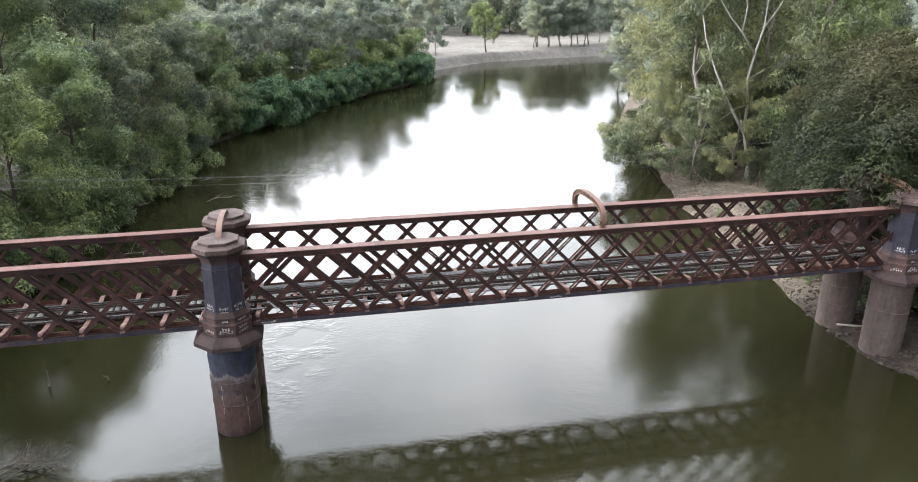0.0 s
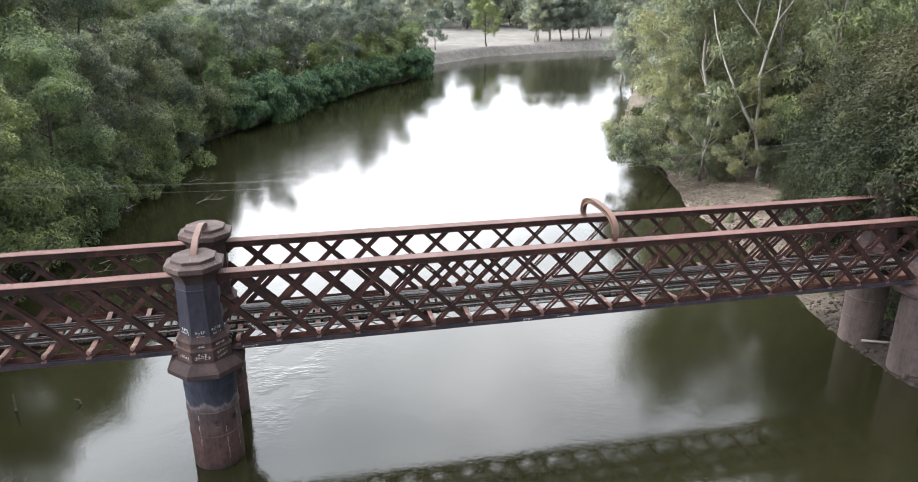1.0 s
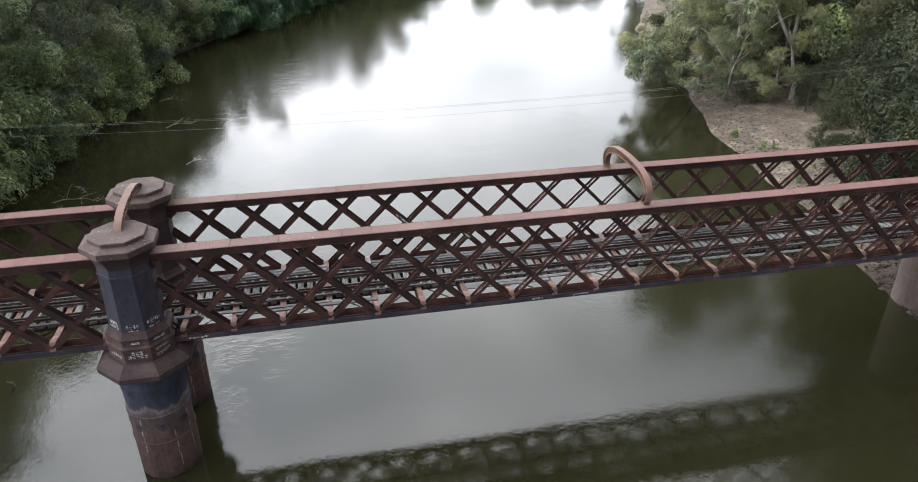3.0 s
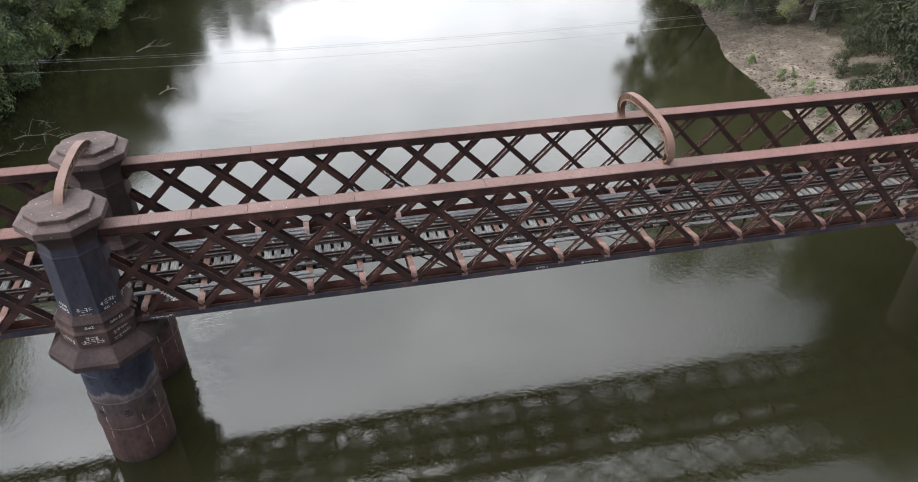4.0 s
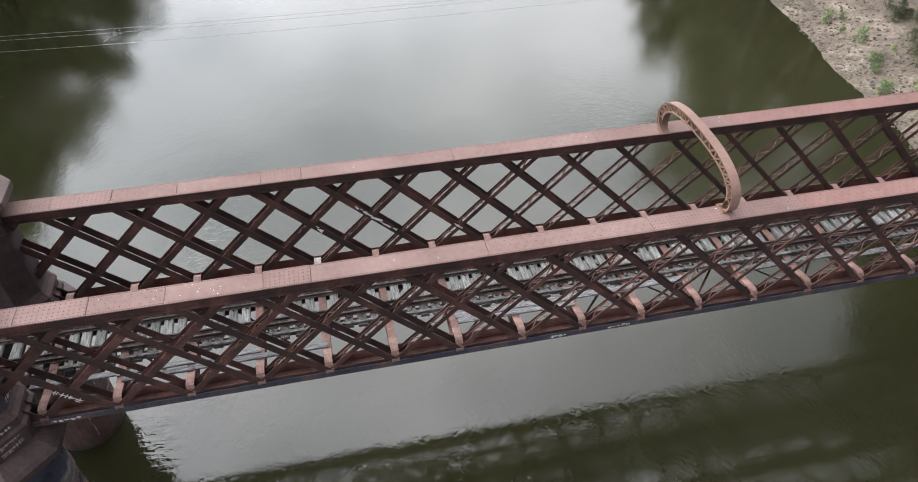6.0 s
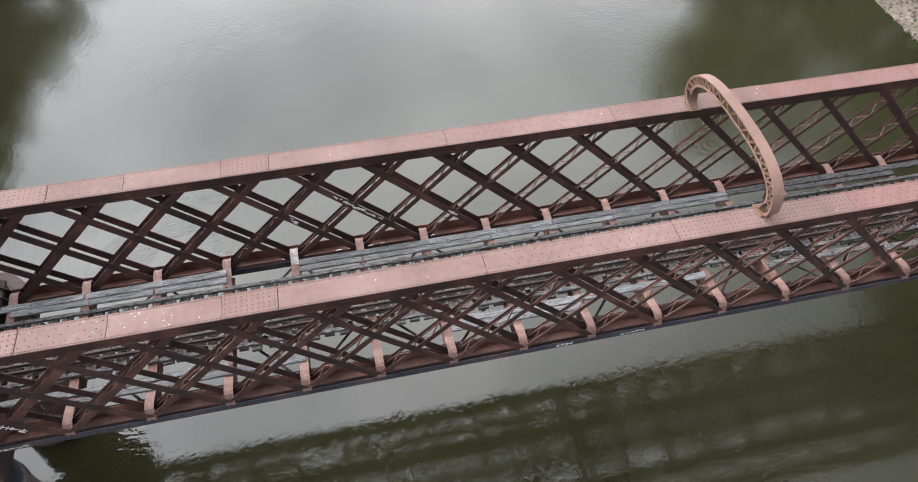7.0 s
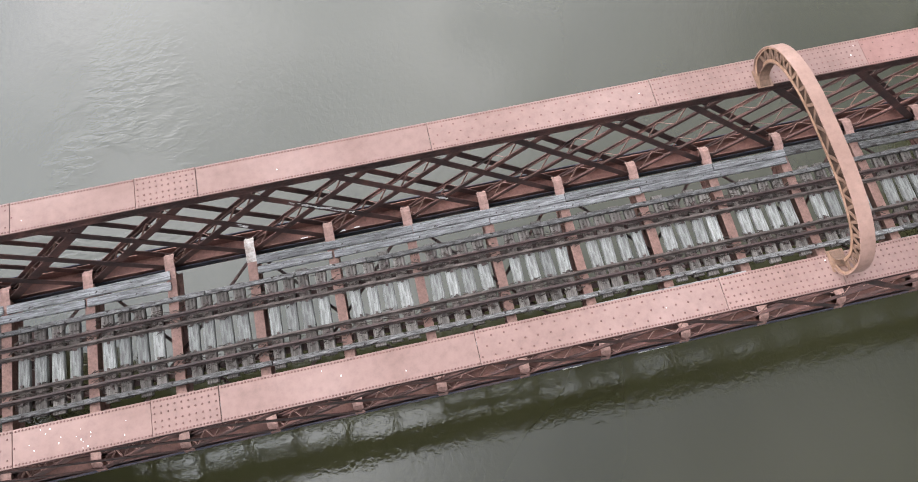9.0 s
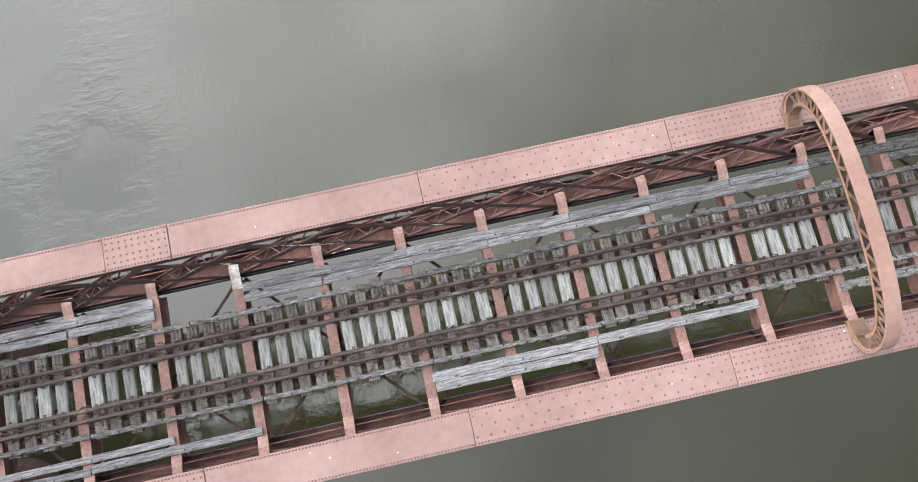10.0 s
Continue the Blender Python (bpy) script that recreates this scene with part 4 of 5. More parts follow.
                                rusty.materials[0] = M_SKIRT
                            o.data = rusty
                            o["label"] = "dark maroon rusted shaft"
                if x == PIERS[1]:
                    # the bank piers stand dry, with no flood bands
                    for o in c.children:
                        if o.name.startswith("cylinder"):
                            if dry is None:
                                dry = o.data.copy()
                                dry.materials[0] = M_CYL_LAND
                            o.data = dry
                            o["label"] = "dusty brown iron cylinder, paler at the foot"
                            for q in list(o.children):
                                bpy.data.objects.remove(q)


build_piers()


# ---- trees ----
def crown_mesh(name, clumps, count, leaf, mat, seed, droop=0.6, flat=0.8):
    """Many small leaves in uneven clumps. clumps: rows of x, y, z, radius."""
    rng = np.random.default_rng(seed)
    clumps = np.array(clumps, float)
    wts = clumps[:, 3] ** 2
    pick = rng.choice(len(clumps), count, p=wts / wts.sum())
    c = clumps[pick]
    d = rng.normal(size=(count, 3))
    d[:, 2] += 0.35
    d /= np.linalg.norm(d, axis=1)[:, None]
    r = c[:, 3] * (0.74 + 0.34 * rng.random(count) ** 0.7)
    base = c[:, :3] + d * r[:, None] * np.array([1, 1, flat])
    face = d * 1.1 + rng.normal(size=(count, 3)) * 0.26 + np.array([0, 0, 0.25])
    ax = rng.normal(size=(count, 3)) * 0.7
    ax[:, 2] -= droop
    ax = np.cross(np.cross(face, ax), face) + d * 0.1
    ax /= np.linalg.norm(ax, axis=1)[:, None]
    side = np.cross(ax, face)
    side /= np.linalg.norm(side, axis=1)[:, None]
    size = rng.uniform(0.6, 1.3, count)[:, None]
    L, W = leaf[0] * size, leaf[1] * size / 2
    v = np.stack([base - side * W, base + side * W, base + ax * L], 1).reshape(-1, 3)
    f = np.arange(count * 3).reshape(-1, 3)
    me = bpy.data.meshes.new(name)
    me.from_pydata(v.tolist(), [], f.tolist())
    me.materials.append(mat)
    return me


def puff(clumps, rng, e, cr, tufts=10, small=(0.24, 0.44)):
    """A rounded mass of leaves with small tufts breaking its outline."""
    clumps.append((*e, cr * 0.86))
    for _ in range(tufts):
        d = Vector((rng.gauss(0, 1), rng.gauss(0, 1), rng.gauss(0.35, 0.8))).normalized()
        clumps.append((*(e + d * cr * rng.uniform(0.68, 1.0)), cr * rng.uniform(*small)))


def make_tree(seed, height, spread, leaves, leaf, mat, bark, low=0.25, limbs=7, lean=(0, 0), droop=0.6, clump=(0.9, 1.7), fill=1.0, trunks=1, thick=1.0, lobes=(10, (0.24, 0.44))):
    """A tapered trunk, limbs and twigs, with leaf clumps at their ends. Stands at the origin, out of use until copied."""
    rng = random.Random(seed)
    wood = Build()
    clumps = []
    for tr in range(trunks):
        off = Vector((rng.uniform(-1, 1), rng.uniform(-1, 1), 0)) * (0.8 if trunks > 1 else 0)
        top = Vector((lean[0] + rng.uniform(-1, 1) * spread * 0.15 * trunks, lean[1] + rng.uniform(-1, 1) * spread * 0.15 * trunks, height * rng.uniform(0.82, 0.95)))
        bend = Vector((rng.uniform(-0.6, 0.6), rng.uniform(-0.6, 0.6), 0)) * height * 0.06
        spine = [off + top * t + bend * math.sin(t * 3.0) + Vector((rng.gauss(0, 1), rng.gauss(0, 1), 0)) * height * 0.012 for t in (0, 0.12, 0.3, 0.5, 0.7, 0.86, 1.0)]
        spine[0] -= Vector((0, 0, 0.5))
        r0 = height * 0.0135 * thick / (1 if trunks == 1 else 1.4)
        wood.tube(spine, [r0 * f for f in (1.35, 1.0, 0.85, 0.66, 0.45, 0.28, 0.1)], 8)
        for k in range(limbs):
            t = low + (0.95 - low) * (k + rng.random() * 0.7) / limbs
            q = t * (len(spine) - 1)
            i = min(int(q), len(spine) - 2)
            p = spine[i].lerp(spine[i + 1], q - i)
            an = k * 2.4 + rng.uniform(-0.5, 0.5) + tr
            reach = spread * (0.55 + 0.45 * math.sin(math.pi * min(1, (t - low) / (1 - low) * 0.8 + 0.25))) * rng.uniform(0.7, 1.08)
            rise = height * rng.uniform(0.06, 0.2)
            d = Vector((math.cos(an), math.sin(an), 0))
            tip = p + d * reach + Vector((0, 0, rise))
            knee = p.lerp(tip, 0.5) + Vector((0, 0, height * 0.04 * rng.uniform(0.2, 1.5))) + Vector((rng.uniform(-1, 1), rng.uniform(-1, 1), 0)) * 0.4
            rl = r0 * (0.5 - 0.3 * t)
            wood.tube([p, p.lerp(knee, 0.5), knee, knee.lerp(tip, 0.55) + Vector((0, 0, 0.2)), tip], [rl, rl * 0.8, rl * 0.6, rl * 0.38, rl * 0.12], 6)
            for j in range(int(3 * fill)):
                f = ((0.62, 1.0) if fill < 1 else (0.45, 0.75, 1.0))[j % (2 if fill < 1 else 3)] * rng.uniform(0.9, 1.05)
                o = (p.lerp(knee, f * 2) if f < 0.5 else knee.lerp(tip, min(1.1, f * 2 - 1)))
                e = o + Vector((rng.gauss(0, 1), rng.gauss(0, 1), rng.gauss(0.2, 0.5))) * spread * 0.11
                wood.tube([o, o.lerp(e, 0.5) + Vector((0, 0, 0.15)), e], [rl * 0.3, rl * 0.2, 0.012], 5)
                cr = rng.uniform(*clump)
                puff(clumps, rng, e, cr, *lobes)
        for j in range(4):
            e = spine[-1] + Vector((rng.gauss(0, 1), rng.gauss(0, 1), rng.uniform(-0.5, 0.6))) * spread * 0.16
            puff(clumps, rng, e, rng.uniform(*clump), *lobes)
    return wood.mesh("trunk", bark, True), crown_mesh("crown", clumps, leaves, leaf, mat, seed, droop)


def bare_limbed_gum(seed, mat, bark, leaves, leaf):
    """A tall gum that forks low into long bare white limbs, with leaf clumps only at their ends."""
    rng = random.Random(seed)
    wood, clumps = Build(), []
    fork, left, right = Vector((-1.2, 0.3, 6.6)), Vector((-6.8, 0.2, 15.4)), Vector((-1.1, 0.2, 17.4))
    lines = [([(0, 0, -0.6), (0.1, 0, 2.0), (-0.6, 0.2, 4.4), fork, (-1.9, 0.3, 8.4)], 0.50),
             ([fork, (-2.9, 0.3, 9.0), (-4.6, 0.1, 11.4), left, (-8.6, 0.4, 19.5), (-9.4, 0.6, 23.0)], 0.36),
             ([fork, (-0.9, 0.6, 10.5), (-1.6, 0.4, 14.0), right, (-0.2, 0.2, 21.0), (0.1, 0.4, 26.0), (-0.4, 0.8, 31.0)], 0.38),
             ([right, (-3.5, 0.1, 20.4), (-5.6, 0.0, 22.4), (-7.2, 0.2, 24.6), (-8.0, 0.5, 28.5)], 0.24),
             ([(-3.5, 0.1, 20.4), (-3.1, 0.2, 23.6), (-3.8, 0.4, 27.0), (-3.2, 0.5, 31.5)], 0.2),
             ([(-0.2, 0.2, 21.0), (1.5, 0.0, 23.5), (3.4, 0.2, 27.0), (4.2, 0.4, 30.0)], 0.19),
             ([(-4.6, 0.1, 11.4), (-6.6, -0.4, 11.6), (-8.4, -0.2, 12.6)], 0.13),
             ([(-0.9, 0.6, 10.5), (-3.4, -0.5, 10.2), (-5.8, -0.6, 8.6)], 0.12),
             ([(-1.6, 0.4, 14.0), (0.8, -0.3, 15.6), (2.6, -0.2, 15.9)], 0.11)]
    for pts, r in lines:
        pts = [Vector(p) for p in pts]
        n = len(pts) - 1
        wood.tube(pts, [0.62 * r * (1 - 0.72 * k / n) * (1.25 if k == 0 and r > 0.45 else 1) for k in range(n + 1)], 8)
        tip = pts[-1]
        for k in range(3 if tip.z > 20 else 1):
            e = tip + Vector((rng.gauss(0, 1.3), rng.gauss(0, 1.3), rng.uniform(0.2, 2.4)))
            if tip.z > 9:
                wood.tube([tip, tip.lerp(e, 0.5) + Vector((0, 0, 0.2)), e], [r * 0.28, r * 0.2, 0.015], 5)
                puff(clumps, rng, e, rng.uniform(0.9, 1.9) if tip.z > 20 else rng.uniform(0.5, 0.9))
    return wood.mesh("trunk", bark, True), crown_mesh("crown", clumps, leaves, leaf, mat, seed, 0.9)


def plant(shape, x, y, label, turn=0.0, scale=1.0, name="tree", category="tree", group="", sink=0.0):
    trunk, crown = shape
    ob = new(name)
    ob.empty_display_size = 0.5
    ob.matrix_basis = pose(x, y, ground_at(x, y) - sink, 0, 0, turn) @ Matrix.Scale(scale, 4)
    tagged(ob, label, category, group)
    part("trunk", trunk, None, ob)
    part("crown", crown, None, ob)
    return ob


GUM_LIGHT = [make_tree(310 + k, 21 + 2 * k, 6.4, 38000, (0.36, 0.14), M_LEAF_LIGHT, M_BARKD, 0.08, 9, clump=(1.8, 3.1), fill=0.7) for k in range(2)]
GUM = [make_tree(300 + k, 20 + 2 * (k % 3), 6.2, 38000, (0.36, 0.14), (M_LEAF, M_LEAF_DULL)[k // 2], M_BARKD, 0.08, 9, clump=(1.8, 3.1), fill=0.7) for k in range(4)]
BUSH = [make_tree(390 + k, 7.0, 3.6, 6000, (0.36, 0.15), M_LEAF, M_BARKD, 0.05, 7, clump=(0.8, 1.5)) for k in range(3)]
BUSH_DARK = [make_tree(395 + k, 7.0, 3.6, 9000, (0.3, 0.1), M_UNDER, M_BARKD, 0.05, 7, clump=(0.8, 1.5)) for k in range(2)]
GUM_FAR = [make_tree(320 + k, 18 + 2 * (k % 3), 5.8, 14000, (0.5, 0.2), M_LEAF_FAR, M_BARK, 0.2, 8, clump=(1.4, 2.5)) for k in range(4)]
GUM_ROUND = make_tree(335, 19, 6.6, 16000, (0.5, 0.2), M_LEAF_LIGHT, M_BARKD, 0.28, 10, clump=(1.5, 2.4))
OLIVE = [make_tree(340 + k, 29, 7.4, 40000, (0.38, 0.125), M_LEAFY, M_BARK, 0.04, 16, lean=(-2.5, 0), droop=0.9, clump=(1.1, 2.2), fill=1.4, thick=0.7) for k in range(2)]
TALL = [make_tree(350 + k, 27, 5.5, 9000, (0.45, 0.16), M_LEAFY, M_BARK, 0.36, 10, lean=(1.5 - 4 * k, 0), droop=0.9, clump=(0.9, 1.8), thick=0.85, trunks=2) for k in range(2)]
WHITE_GUM = bare_limbed_gum(355, M_LEAFY, M_GHOST, 14000, (0.4, 0.14))
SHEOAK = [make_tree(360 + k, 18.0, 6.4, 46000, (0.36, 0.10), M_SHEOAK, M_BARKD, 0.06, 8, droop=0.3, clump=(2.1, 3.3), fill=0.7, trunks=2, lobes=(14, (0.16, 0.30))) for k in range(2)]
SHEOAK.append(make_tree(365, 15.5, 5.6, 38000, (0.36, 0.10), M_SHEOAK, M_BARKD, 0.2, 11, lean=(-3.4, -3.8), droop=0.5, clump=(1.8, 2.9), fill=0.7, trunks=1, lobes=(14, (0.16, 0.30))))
OVERHANG = [make_tree(345 + k, 7.5, 4.6, 5000, (0.42, 0.13), M_LEAFY, M_BARKD, 0.3, 9, lean=(-9.0, -2.0), droop=1.2, clump=(0.5, 1.1), thick=1.2) for k in range(2)]
WILLOW = [make_tree(370 + k, 6.5, 3.8, 7000, (0.80, 0.17), M_WILLOW, M_BARKD, 0.05, 7, droop=2.0, clump=(0.9, 1.8)) for k in range(3)]
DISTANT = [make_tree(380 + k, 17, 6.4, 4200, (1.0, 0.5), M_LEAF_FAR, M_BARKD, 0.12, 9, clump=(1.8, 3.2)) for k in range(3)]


def along(shore, s):
    """A point and the outward side at fraction s of the length of a shore line."""
    pts = [Vector(p) for p in shore]
    seg = [(b - a).length for a, b in zip(pts, pts[1:])]
    d = s * sum(seg)
    for a, b, n in zip(pts, pts[1:], seg):
        if d <= n:
            u = (b - a) / n
            return a + u * d, Vector((-u.y, u.x))
        d -= n
    return pts[-1], Vector((-u.y, u.x))


def build_trees():
    rng = random.Random(11)
    lab_l = "dense green gum tree leaning over the river bank"
    spots = [(-29, 76, 0.95), (-27, 87, 0.92), (-37, 70, 1.1), (-37, 83, 1.2), (-24.5, 98, 0.9), (-33, 95, 1.15), (-23, 111, 0.95), (-32, 108, 1.2), (-44, 96, 1.3),
             (-22, 125, 1.0), (-31, 122, 1.2), (-21.5, 139, 1.0), (-42, 116, 1.3), (-31, 139, 1.2), (-18, 152, 0.95), (-40, 134, 1.3), (-48, 80, 1.25), (-38, 60, 0.95), (-52, 106, 1.3), (-28, 155, 1.15), (-46, 150, 1.3)]
    for k, (x, y, s) in enumerate(spots):
        dull = 90 < y < 145
        light = (x, y) in ((-29, 76), (-27, 87), (-37, 83), (-33, 95), (-38, 60), (-37, 70))
        plant(GUM_LIGHT[k % 2] if light else GUM[(2 if dull else 0) + k % 2] if k % 5 else GUM[k % 4], x + rng.uniform(-1, 1), y + rng.uniform(-1, 1), lab_l, rng.uniform(0, 360), s, group="gum trees on the bank")
    for k in range(42):
        e, side = along(LEFT[3:10], (k + 0.5) / 42)
        off = rng.uniform(-1.2, 2.2)
        plant(BUSH[k % 3], e.x + side.x * off, e.y + side.y * off, "dark green shrub hanging over the water's edge", rng.uniform(0, 360), rng.uniform(0.8, 1.35), "shrub", "shrub", "shrubs at the water")
    # farther along the left bank
    for k in range(34):
        y = 160 + k * 3.3
        e, side = along(LEFT[9:15], (y - 160) / 115)
        off = (9 + 8 * (k % 3)) + rng.uniform(0, 5)
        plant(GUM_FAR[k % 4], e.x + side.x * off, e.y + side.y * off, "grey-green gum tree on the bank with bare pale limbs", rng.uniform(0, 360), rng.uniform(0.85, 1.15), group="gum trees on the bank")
    # willows trail into the water
    for k in range(30):
        e, side = along(LEFT[9:14], (k + 0.5) / 30)
        off = rng.uniform(-1.8, 1.8)
        plant(WILLOW[k % 3], e.x + side.x * off, e.y + side.y * off, "low green willow trailing its leaves into the river", rng.uniform(0, 360), rng.uniform(0.8, 1.25), "willow", "willow", "willows at the water")
    for k in range(34):
        e, side = along(LEFT[8:15], (k + 0.5) / 34)
        off = rng.uniform(4.0, 14.0)
        plant(BUSH[k % 3], e.x + side.x * off, e.y + side.y * off, "dark green shrub under the gum trees", rng.uniform(0, 360), rng.uniform(1.0, 1.6), "shrub", "shrub", "shrubs under the trees")
    # right bank
    olive, pale, dark, back = "olive-green gum tree whose limbs hang over the water", "tall gum tree with a bare white trunk", "dense dark olive tree beside the bridge", "grey-green gum tree behind the bank"
    for shape, x, y, s, turn, lab in ((OLIVE[0], 58.5, 98, 1.3, 10, olive), (OLIVE[1], 61, 110, 1.3, 40, olive), (OLIVE[1], 69, 111, 1.3, 200, olive), (OLIVE[0], 67, 124, 1.25, 120, olive), (OLIVE[0], 73, 138, 1.2, 60, olive),
                                      (OLIVE[1], 55.5, 95, 0.5, 90, olive), (OLIVE[0], 59.5, 90.5, 0.55, 230, olive), (OLIVE[1], 57, 104, 0.6, 20, olive), (WHITE_GUM, 62, 90.5, 1.0, 0, "tall gum tree with bare forked white limbs"), (TALL[1], 67, 88, 1.2, 80, pale), (TALL[0], 70, 97, 1.25, 150, pale),
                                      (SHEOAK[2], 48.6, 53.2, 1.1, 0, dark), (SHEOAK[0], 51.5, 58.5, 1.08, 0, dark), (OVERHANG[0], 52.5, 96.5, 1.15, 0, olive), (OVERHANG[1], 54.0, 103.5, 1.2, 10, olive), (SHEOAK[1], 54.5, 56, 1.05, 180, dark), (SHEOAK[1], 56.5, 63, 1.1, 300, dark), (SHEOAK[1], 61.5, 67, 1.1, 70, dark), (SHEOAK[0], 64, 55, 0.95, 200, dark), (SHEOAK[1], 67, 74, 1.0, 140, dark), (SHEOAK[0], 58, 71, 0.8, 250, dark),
                                      # the first five gums stand out of view, added for dark reflections in the river
                                      (GUM[0], 63, 49, 1.25, 30, back), (GUM[1], 69, 56, 1.35, 200, back), (GUM[2], 62, 38, 1.2, 90, back), (GUM[0], 72, 44, 1.3, 300, back), (GUM[3], 64, 27, 1.2, 10, back), (GUM[0], 73, 86, 1.2, 30, back), (GUM[1], 76, 104, 1.3, 60, back), (GUM[2], 82, 74, 1.2, 100, back), (GUM[3], 82, 120, 1.35, 10, back), (GUM[2], 92, 95, 1.3, 140, back), (GUM[1], 90, 138, 1.3, 20, back)):
        plant(shape, x, y, lab, turn, s, group="trees on the right bank")
    for k in range(18):
        plant(GUM_FAR[k % 4], 86 + rng.uniform(0, 60), 120 + k * 4.5, "grey-green gum tree behind the bank", rng.uniform(0, 360), rng.uniform(0.9, 1.2), group="trees on the right bank")
    # the last eight are added to darken the shaded gap behind the bank piers
    for k, (x, y, sc) in enumerate(((57.5, 92, 0.7), (61, 86, 0.75), (60, 80, 0.6), (53.5, 70, 0.5), (54, 106, 0.8), (57, 113, 0.9), (69, 92, 1.7), (65, 98, 1.7), (72, 99, 1.8), (74, 92, 1.8), (60, 124, 0.9), (52.5, 66, 0.45), (55.5, 76, 0.35), (49.0, 48.5, 0.55), (50.5, 46.5, 0.7), (48.2, 51.0, 0.6), (52.5, 49.0, 0.8), (51.5, 52.5, 0.75), (50.8, 43.0, 0.6), (54.5, 46.0, 0.85), (53.5, 40.0, 0.8))):
        plant(BUSH_DARK[k % 2], x, y, "dark olive shrub on the stony bank", rng.uniform(0, 360), sc, "shrub", "shrub", "shrubs on the right bank")
    for k in range(26):
        e, side = along(RIGHT[9:14], rng.random())
        off = rng.uniform(0.8, 5.0)
        plant(BUSH[k % 3], e.x + side.x * off, e.y + side.y * off, "low green tuft of weeds on the stony bank", rng.uniform(0, 360), rng.uniform(0.06, 0.17), "weed_tuft", "weeds", "weeds on the right bank")
    # the flat across the far bend
    plant(GUM_ROUND, 74, 294.5, "single round light green gum tree on the far bank", 40, 1.0, group="gum trees on the far flat")
    for k, (x, y, sc) in enumerate(((100, 312, 0.9), (103, 317, 1.05), (107, 313, 0.95), (110, 321, 1.15), (113, 315, 1.0), (116, 323, 1.15), (119, 316, 1.05), (122, 324, 1.2), (126, 318, 1.05), (131, 325, 1.1), (106, 326, 1.1), (128, 331, 1.2),
                                    (86, 400, 1.15), (62, 352, 1.0), (150, 330, 1.1), (142, 340, 1.15), (48, 300, 1.0), (43, 288, 0.9), (51, 284, 0.8), (38, 296, 1.0))):
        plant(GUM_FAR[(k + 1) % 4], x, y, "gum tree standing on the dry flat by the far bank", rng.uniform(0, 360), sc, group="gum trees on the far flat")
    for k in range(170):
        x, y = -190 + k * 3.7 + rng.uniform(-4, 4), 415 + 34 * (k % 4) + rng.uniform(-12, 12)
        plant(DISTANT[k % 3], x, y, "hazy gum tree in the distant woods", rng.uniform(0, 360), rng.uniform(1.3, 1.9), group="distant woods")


build_trees()


# ---- wires ----
def build_wires():
    for y, drop in ((61.0, 0.0), (61.7, 0.12), (61.2, 0.64)):
        b = Build()
        n = 24
        xs = [-62 + 140 * k / n for k in range(n + 1)]
        b.tube([(x, y, 12.55 - drop + 0.00075 * (x - 8) ** 2) for x in xs], [0.0065] * (n + 1), 5)
        single("overhead_wire", b, M_WIRE, "thin grey overhead wire slung across the river", "wire", group="overhead wires")


build_wires()


# ---- bank stones, drift wood, snags ----
def stone_mesh(seed):
    rng = random.Random(seed)
    b = Build()
    rings = []
    for z, r in ((-0.3, 0.6), (0.0, 1.0), (0.45, 0.85), (0.7, 0.4)):
        rings.append([(r * rng.uniform(0.7, 1.15) * math.cos(2 * math.pi * i / 6), r * rng.uniform(0.7, 1.15) * math.sin(2 * math.pi * i / 6), z * rng.uniform(0.8, 1.1)) for i in range(6)])
    b.rings(rings)
    return b


def build_stones():
    rng = random.Random(21)
    shapes = [stone_mesh(k) for k in range(6)]
    spots = []
    for k in range(5200):
        e, side = along(RIGHT[6:19], rng.random())
        off = 0.1 + 7.5 * rng.random() ** 1.6
        spots.append((e.x + side.x * off + rng.uniform(-0.4, 0.4), e.y + side.y * off + rng.uniform(-0.4, 0.4)))
    spots = np.array([p for p in spots if 20 < p[1] < 112])
    heights = ground_height(spots[:, :1], spots[:, 1:])[:, 0]
    for name, near, mat, label in (("rubble", True, M_STONE, "dark broken rubble round the foot of the bridge piers"), ("gravel", False, M_GRAVEL, "loose pale brown stones along the sandy bank")):
        b = Build()
        for k, ((x, y), z) in enumerate(zip(spots.tolist(), heights.tolist())):
            r = rng.choice((0.05, 0.07, 0.09, 0.13, 0.2 if y < 55 else 0.1)) * rng.uniform(0.8, 1.5)
            if (y < 56) != near:
                continue
            an = rng.uniform(0, 6.28)
            c, t = math.cos(an) * r, math.sin(an) * r
            sh = shapes[k % 6]
            b.add([(x + c * vx - t * vy, y + t * vx + c * vy, z + vz * r) for vx, vy, vz in sh.v], sh.f)
        tagged(new(name, b.mesh(name, mat)), label, "stones", kind="stuff")


build_stones()


